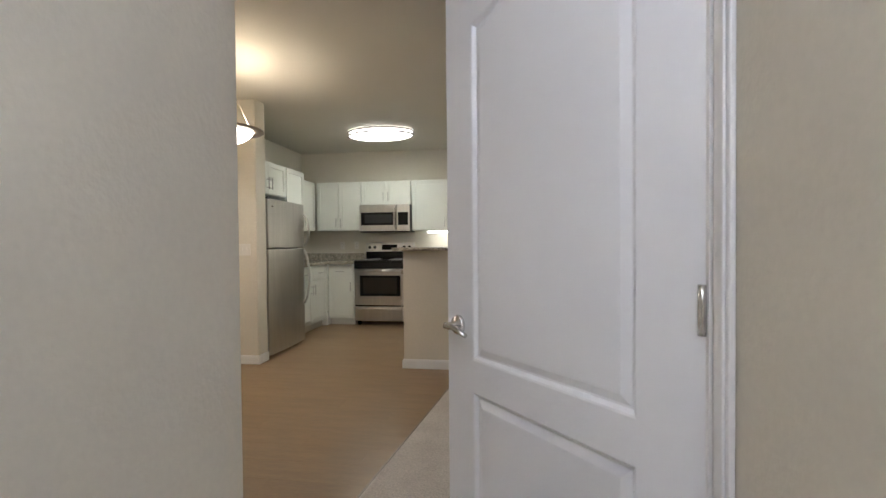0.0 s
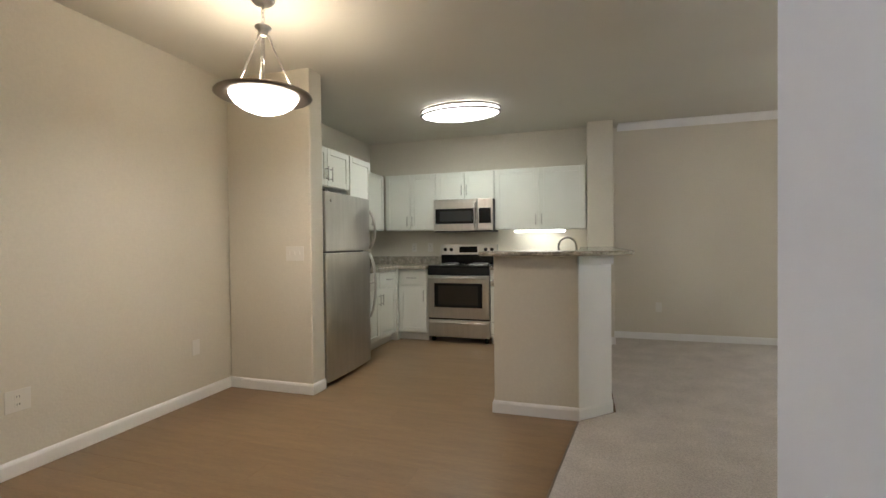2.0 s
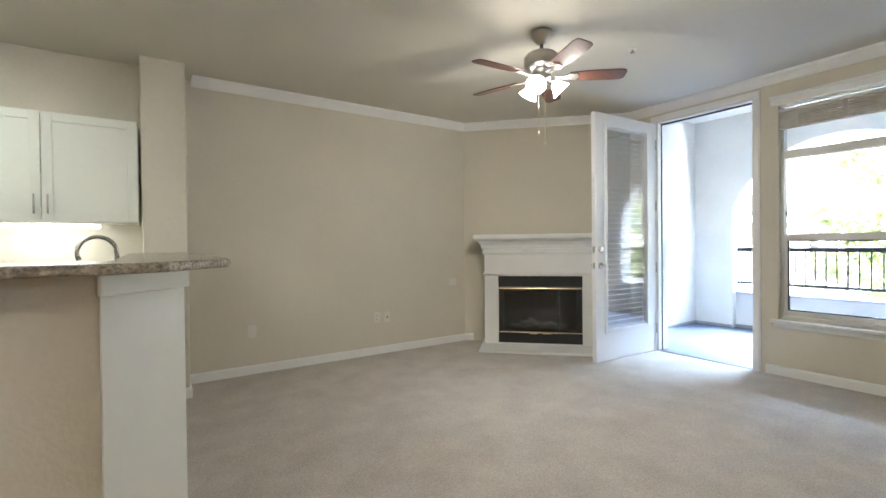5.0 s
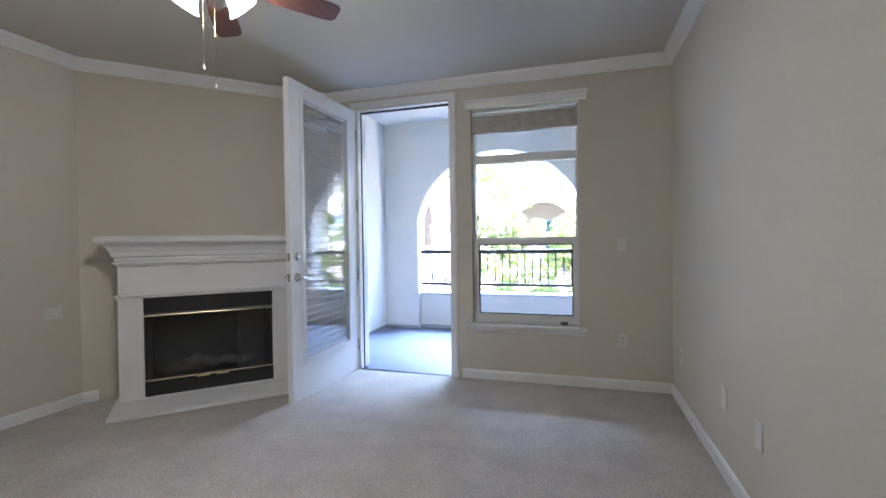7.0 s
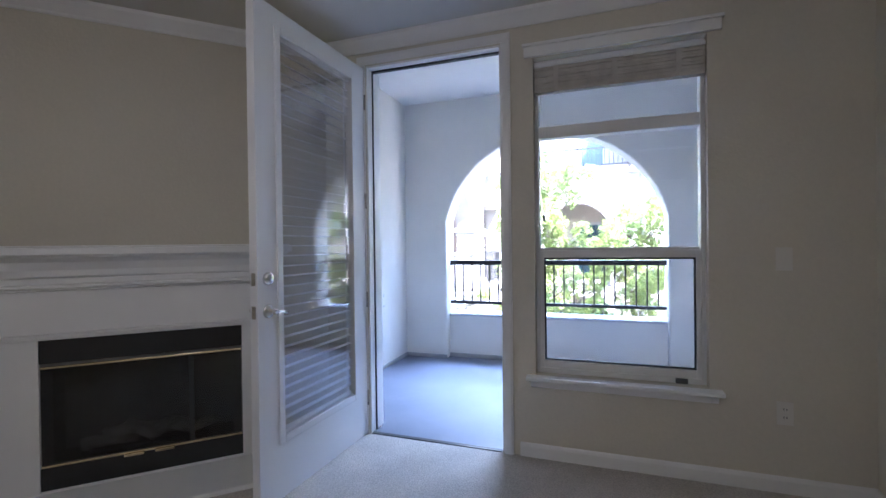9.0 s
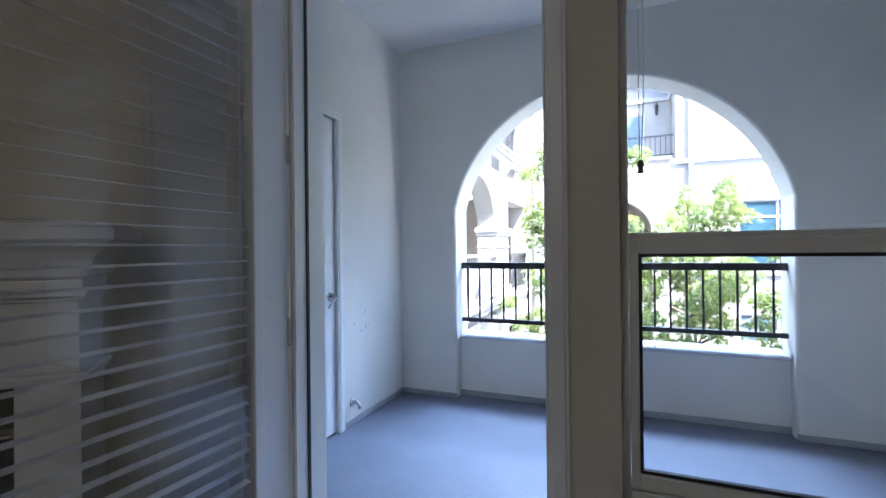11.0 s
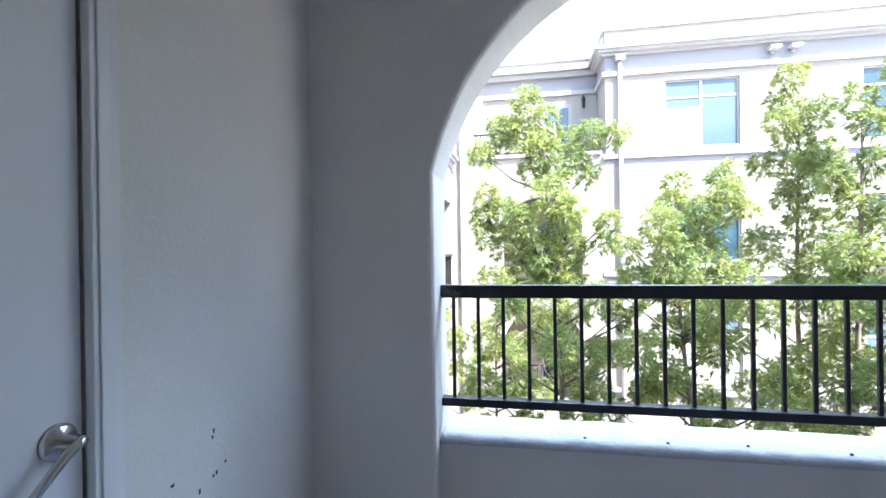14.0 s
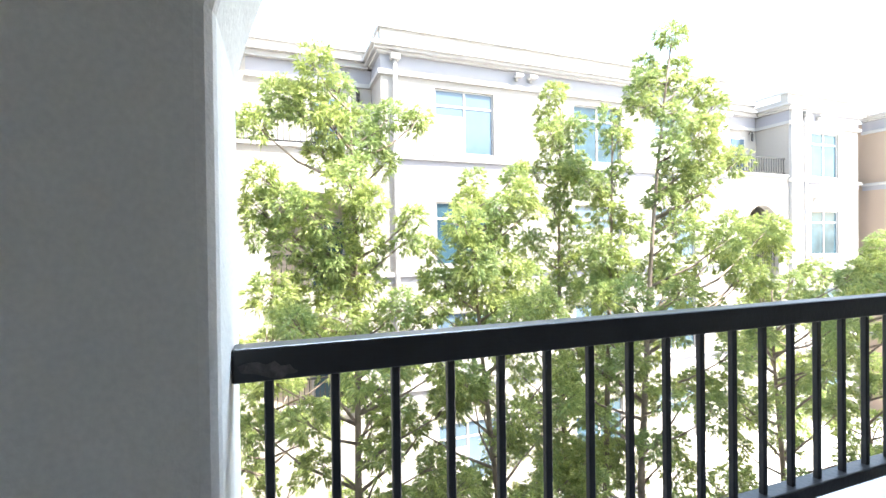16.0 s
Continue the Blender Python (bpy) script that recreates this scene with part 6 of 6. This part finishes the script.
def tree(name, x, y, top, tufts, seed, label, lean=0.0, low=0, low_top=0.6, spread=1.2):
    """A slender trunk; tufts: (y, z, radius) of the boughs' ends; low: how many more fill the crown below low_top."""
    r = random.Random(seed)
    t = thing(name, (x, y, GZ), label, "tree", "courtyard trees")
    n = 14
    trunk = []
    for k in range(n):
        f = k / (n - 1)
        trunk.append(Vector((x + 0.05 * math.sin(7 * f + seed), y + lean * max(0.0, f - 0.45) / 0.55 + 0.05 * math.sin(6 * f + 2 * seed), GZ + (top - 0.2 - GZ) * f)))
    bm = tube(trunk, 0.07, 9, 0.010)
    ends = [(Vector((x + r.gauss(0, 0.16), b, c)), rad * 0.95) for b, c, rad in tufts]
    for _ in range(low):
        best = None
        for _ in range(6):
            z = r.uniform(-3.4, low_top)
            a, w = r.uniform(0, 2 * math.pi), spread * r.uniform(0.15, 1.0) ** 0.6
            rad = r.uniform(0.17, 0.29)
            c = Vector((x + 0.7 * w * math.cos(a), y + w * math.sin(a), z))
            gap = min([(c - o).length - 0.9 * (rad + q) for o, q in ends] or [1.0])
            if best is None or gap > best[0]:
                best = (gap, c, rad)
        if best[0] > -0.08:
            ends.append(best[1:])

    def on_trunk(z):
        f = min(0.999, max(0.0, (z - GZ) / (top - 0.2 - GZ))) * (n - 1)
        i = int(f)
        return trunk[i].lerp(trunk[min(n - 1, i + 1)], f - i)
    for c, rad in ends:
        reach = (c - on_trunk(c.z)).length
        start = on_trunk(c.z - 0.15 - 0.45 * reach)
        mid = start.lerp(c, 0.5) + Vector((0.04 * r.gauss(0, 1), 0.04 * r.gauss(0, 1), -0.06 * reach))
        tube([start, mid, c], 0.015 + 0.006 * reach, 5, 0.005, bm)
        for _ in range(4):
            e = c + Vector((r.gauss(0, 0.5), r.gauss(0, 0.5), r.uniform(-0.1, 0.8))) * rad
            tube([mid.lerp(c, 0.7), c.lerp(e, 0.5), e], 0.005, 4, 0.002, bm)
    part("trunk", bm, M_BARK, t, "slender grey brown trunk and limbs")
    verts, faces = [], []
    for c, rad in ends:
        leaf_tuft(r, c, rad, verts, faces)
    me = bpy.data.meshes.new("crown")
    me.from_pydata(verts, [], faces)
    me.materials.append(M_LEAF)
    crown = new("crown", me)
    crown.parent = t
    crown.matrix_parent_inverse = t.matrix_basis.inverted()
    crown["label"] = "uneven crown of narrow yellow-green leaves"
    return t


TL = "slender tree with tufts of narrow yellow-green leaves"
TB = "bushy lower tree with tufts of narrow leaves"
tree("courtyard_tree", 10.6, 4.95, 2.95, [(5.91, 2.40, 0.23), (5.66, 2.75, 0.26), (5.34, 2.93, 0.24), (5.12, 2.87, 0.19), (5.45, 2.58, 0.28), (5.18, 2.44, 0.25), (4.89, 2.58, 0.23), (4.60, 2.60, 0.21), (4.29, 2.57, 0.18), (4.78, 2.29, 0.23), (4.61, 2.13, 0.17), (5.02, 2.08, 0.23), (5.29, 2.17, 0.22), (5.85, 1.87, 0.18), (5.92, 1.60, 0.18), (5.67, 1.66, 0.25), (5.44, 1.53, 0.24), (5.08, 1.79, 0.27), (4.91, 1.62, 0.25), (5.88, 1.39, 0.18), (5.57, 1.28, 0.28), (5.20, 1.16, 0.29), (4.85, 1.27, 0.23), (4.43, 1.51, 0.18), (4.46, 1.27, 0.17), (5.37, 0.94, 0.28), (4.92, 0.86, 0.33), (5.79, 0.79, 0.27), (5.15, 0.53, 0.32), (4.62, 0.61, 0.23)], 3, TL, lean=0.1, low=50, low_top=0.7, spread=1.3)
tree("courtyard_tree", 10.55, 3.35, 2.0, [(3.59, 1.95, 0.18), (3.69, 1.70, 0.21), (3.45, 1.64, 0.20), (3.93, 1.45, 0.24), (3.60, 1.38, 0.28), (3.24, 1.45, 0.22), (3.16, 2.02, 0.19), (3.20, 1.77, 0.22), (2.98, 1.63, 0.18), (4.13, 1.20, 0.20), (3.80, 1.07, 0.31), (3.31, 1.06, 0.32), (4.07, 0.83, 0.27), (3.60, 0.75, 0.32), (3.02, 0.79, 0.33), (4.20, 0.57, 0.24), (3.25, 0.51, 0.29)], 14, TL, lean=0.3, low=46, low_top=0.7, spread=1.1)
tree("courtyard_tree", 11.6, 1.75, 3.45, [(1.80, 3.49, 0.23), (1.85, 3.12, 0.26), (2.05, 2.82, 0.23), (1.61, 2.90, 0.24), (1.81, 2.59, 0.30), (2.10, 2.32, 0.23), (1.51, 2.35, 0.29), (1.82, 2.09, 0.33), (1.97, 1.83, 0.23), (1.72, 1.50, 0.28), (2.17, 1.17, 0.33), (1.63, 0.91, 0.38), (1.32, 1.25, 0.29), (1.83, 0.50, 0.37)], 21, TL, lean=0.05, low=26, low_top=0.6, spread=1.0)
tree("courtyard_tree", 10.6, 1.85, 2.85, [(1.70, 2.86, 0.19), (1.65, 2.54, 0.23), (1.83, 2.24, 0.24), (1.93, 1.95, 0.22), (1.61, 2.11, 0.21), (1.75, 1.67, 0.26), (1.49, 1.42, 0.25), (1.94, 1.10, 0.30), (1.58, 0.88, 0.31), (2.03, 0.61, 0.32)], 22, TL, lean=-0.1, low=14, low_top=0.4, spread=0.8)
tree("courtyard_tree", 10.4, 1.55, 4.0, [(0.86, 3.94, 0.22), (0.96, 3.60, 0.21), (0.62, 3.59, 0.20), (1.20, 3.24, 0.29), (1.34, 3.00, 0.21), (0.77, 3.25, 0.20), (0.27, 3.31, 0.20), (0.22, 3.01, 0.23), (1.02, 2.79, 0.26), (0.58, 2.64, 0.30), (1.16, 2.38, 0.23), (0.33, 2.36, 0.31), (0.73, 2.12, 0.31), (0.07, 2.15, 0.24), (-0.36, 2.36, 0.24), (1.03, 1.81, 0.28), (0.44, 1.83, 0.28), (0.84, 1.38, 0.35), (0.24, 1.30, 0.32), (-0.18, 1.14, 0.37), (-0.75, 1.38, 0.32), (-0.98, 1.13, 0.29), (-0.40, 0.75, 0.35), (0.35, 0.77, 0.36), (1.04, 0.80, 0.33)], 8, TL, lean=-0.65, low=44, low_top=0.7, spread=1.4)
tree("courtyard_tree", 10.6, -3.6, 1.2, [(-3.74, 1.10, 0.32), (-3.50, 0.81, 0.30), (-3.97, 0.70, 0.38), (-3.35, 0.54, 0.32)], 27, TL, low=34, low_top=0.7, spread=1.0)
tree("courtyard_tree", 10.3, -0.9, 0.8, [], 45, TB, low=44, low_top=0.75, spread=1.3)
tree("courtyard_tree", 13.4, 5.9, 0.2, [], 33, TB, low=40, low_top=0.1, spread=1.3)
tree("courtyard_tree", 13.6, -6.5, 0.6, [], 51, TB, low=40, low_top=0.5, spread=1.5)

# ---- wood planks, laid along the kitchen front ----
PW, PL = 0.186, 1.22
rs = random.Random(4)
plank_mesh = {}


def plank(x0, x1, y0, y1):
    key = (round(x1 - x0, 3), round(y1 - y0, 3))
    if key not in plank_mesh:
        lx, ly = key
        bm = bmesh.new()
        box(bm, (0.00015, 0.00015, -0.012), (lx - 0.00015, ly - 0.00015, -0.0015))
        bevel(bm, 0.0006, 1)
        me = bpy.data.meshes.new("plank")
        bm.to_mesh(me)
        bm.free()
        me.materials.append(M_WOOD)
        plank_mesh[key] = me
    ob = new("plank", plank_mesh[key])
    ob.parent = floor
    ob.matrix_basis = Matrix.Translation((x0, y0, 0))


y = HY
row = 0
while y < YN - 0.01:
    y1 = min(y + PW, YN)
    xend = (-0.55 + 0.4 * (y1 - HY) / (4.46 - HY) + 0.02) if y < 4.46 else -0.06
    x = XW - (row * 0.41) % PL
    while x < xend:
        plank(max(x, XW), min(x + PL, xend), y, y1)
        x += PL
    y, row = y1, row + 1
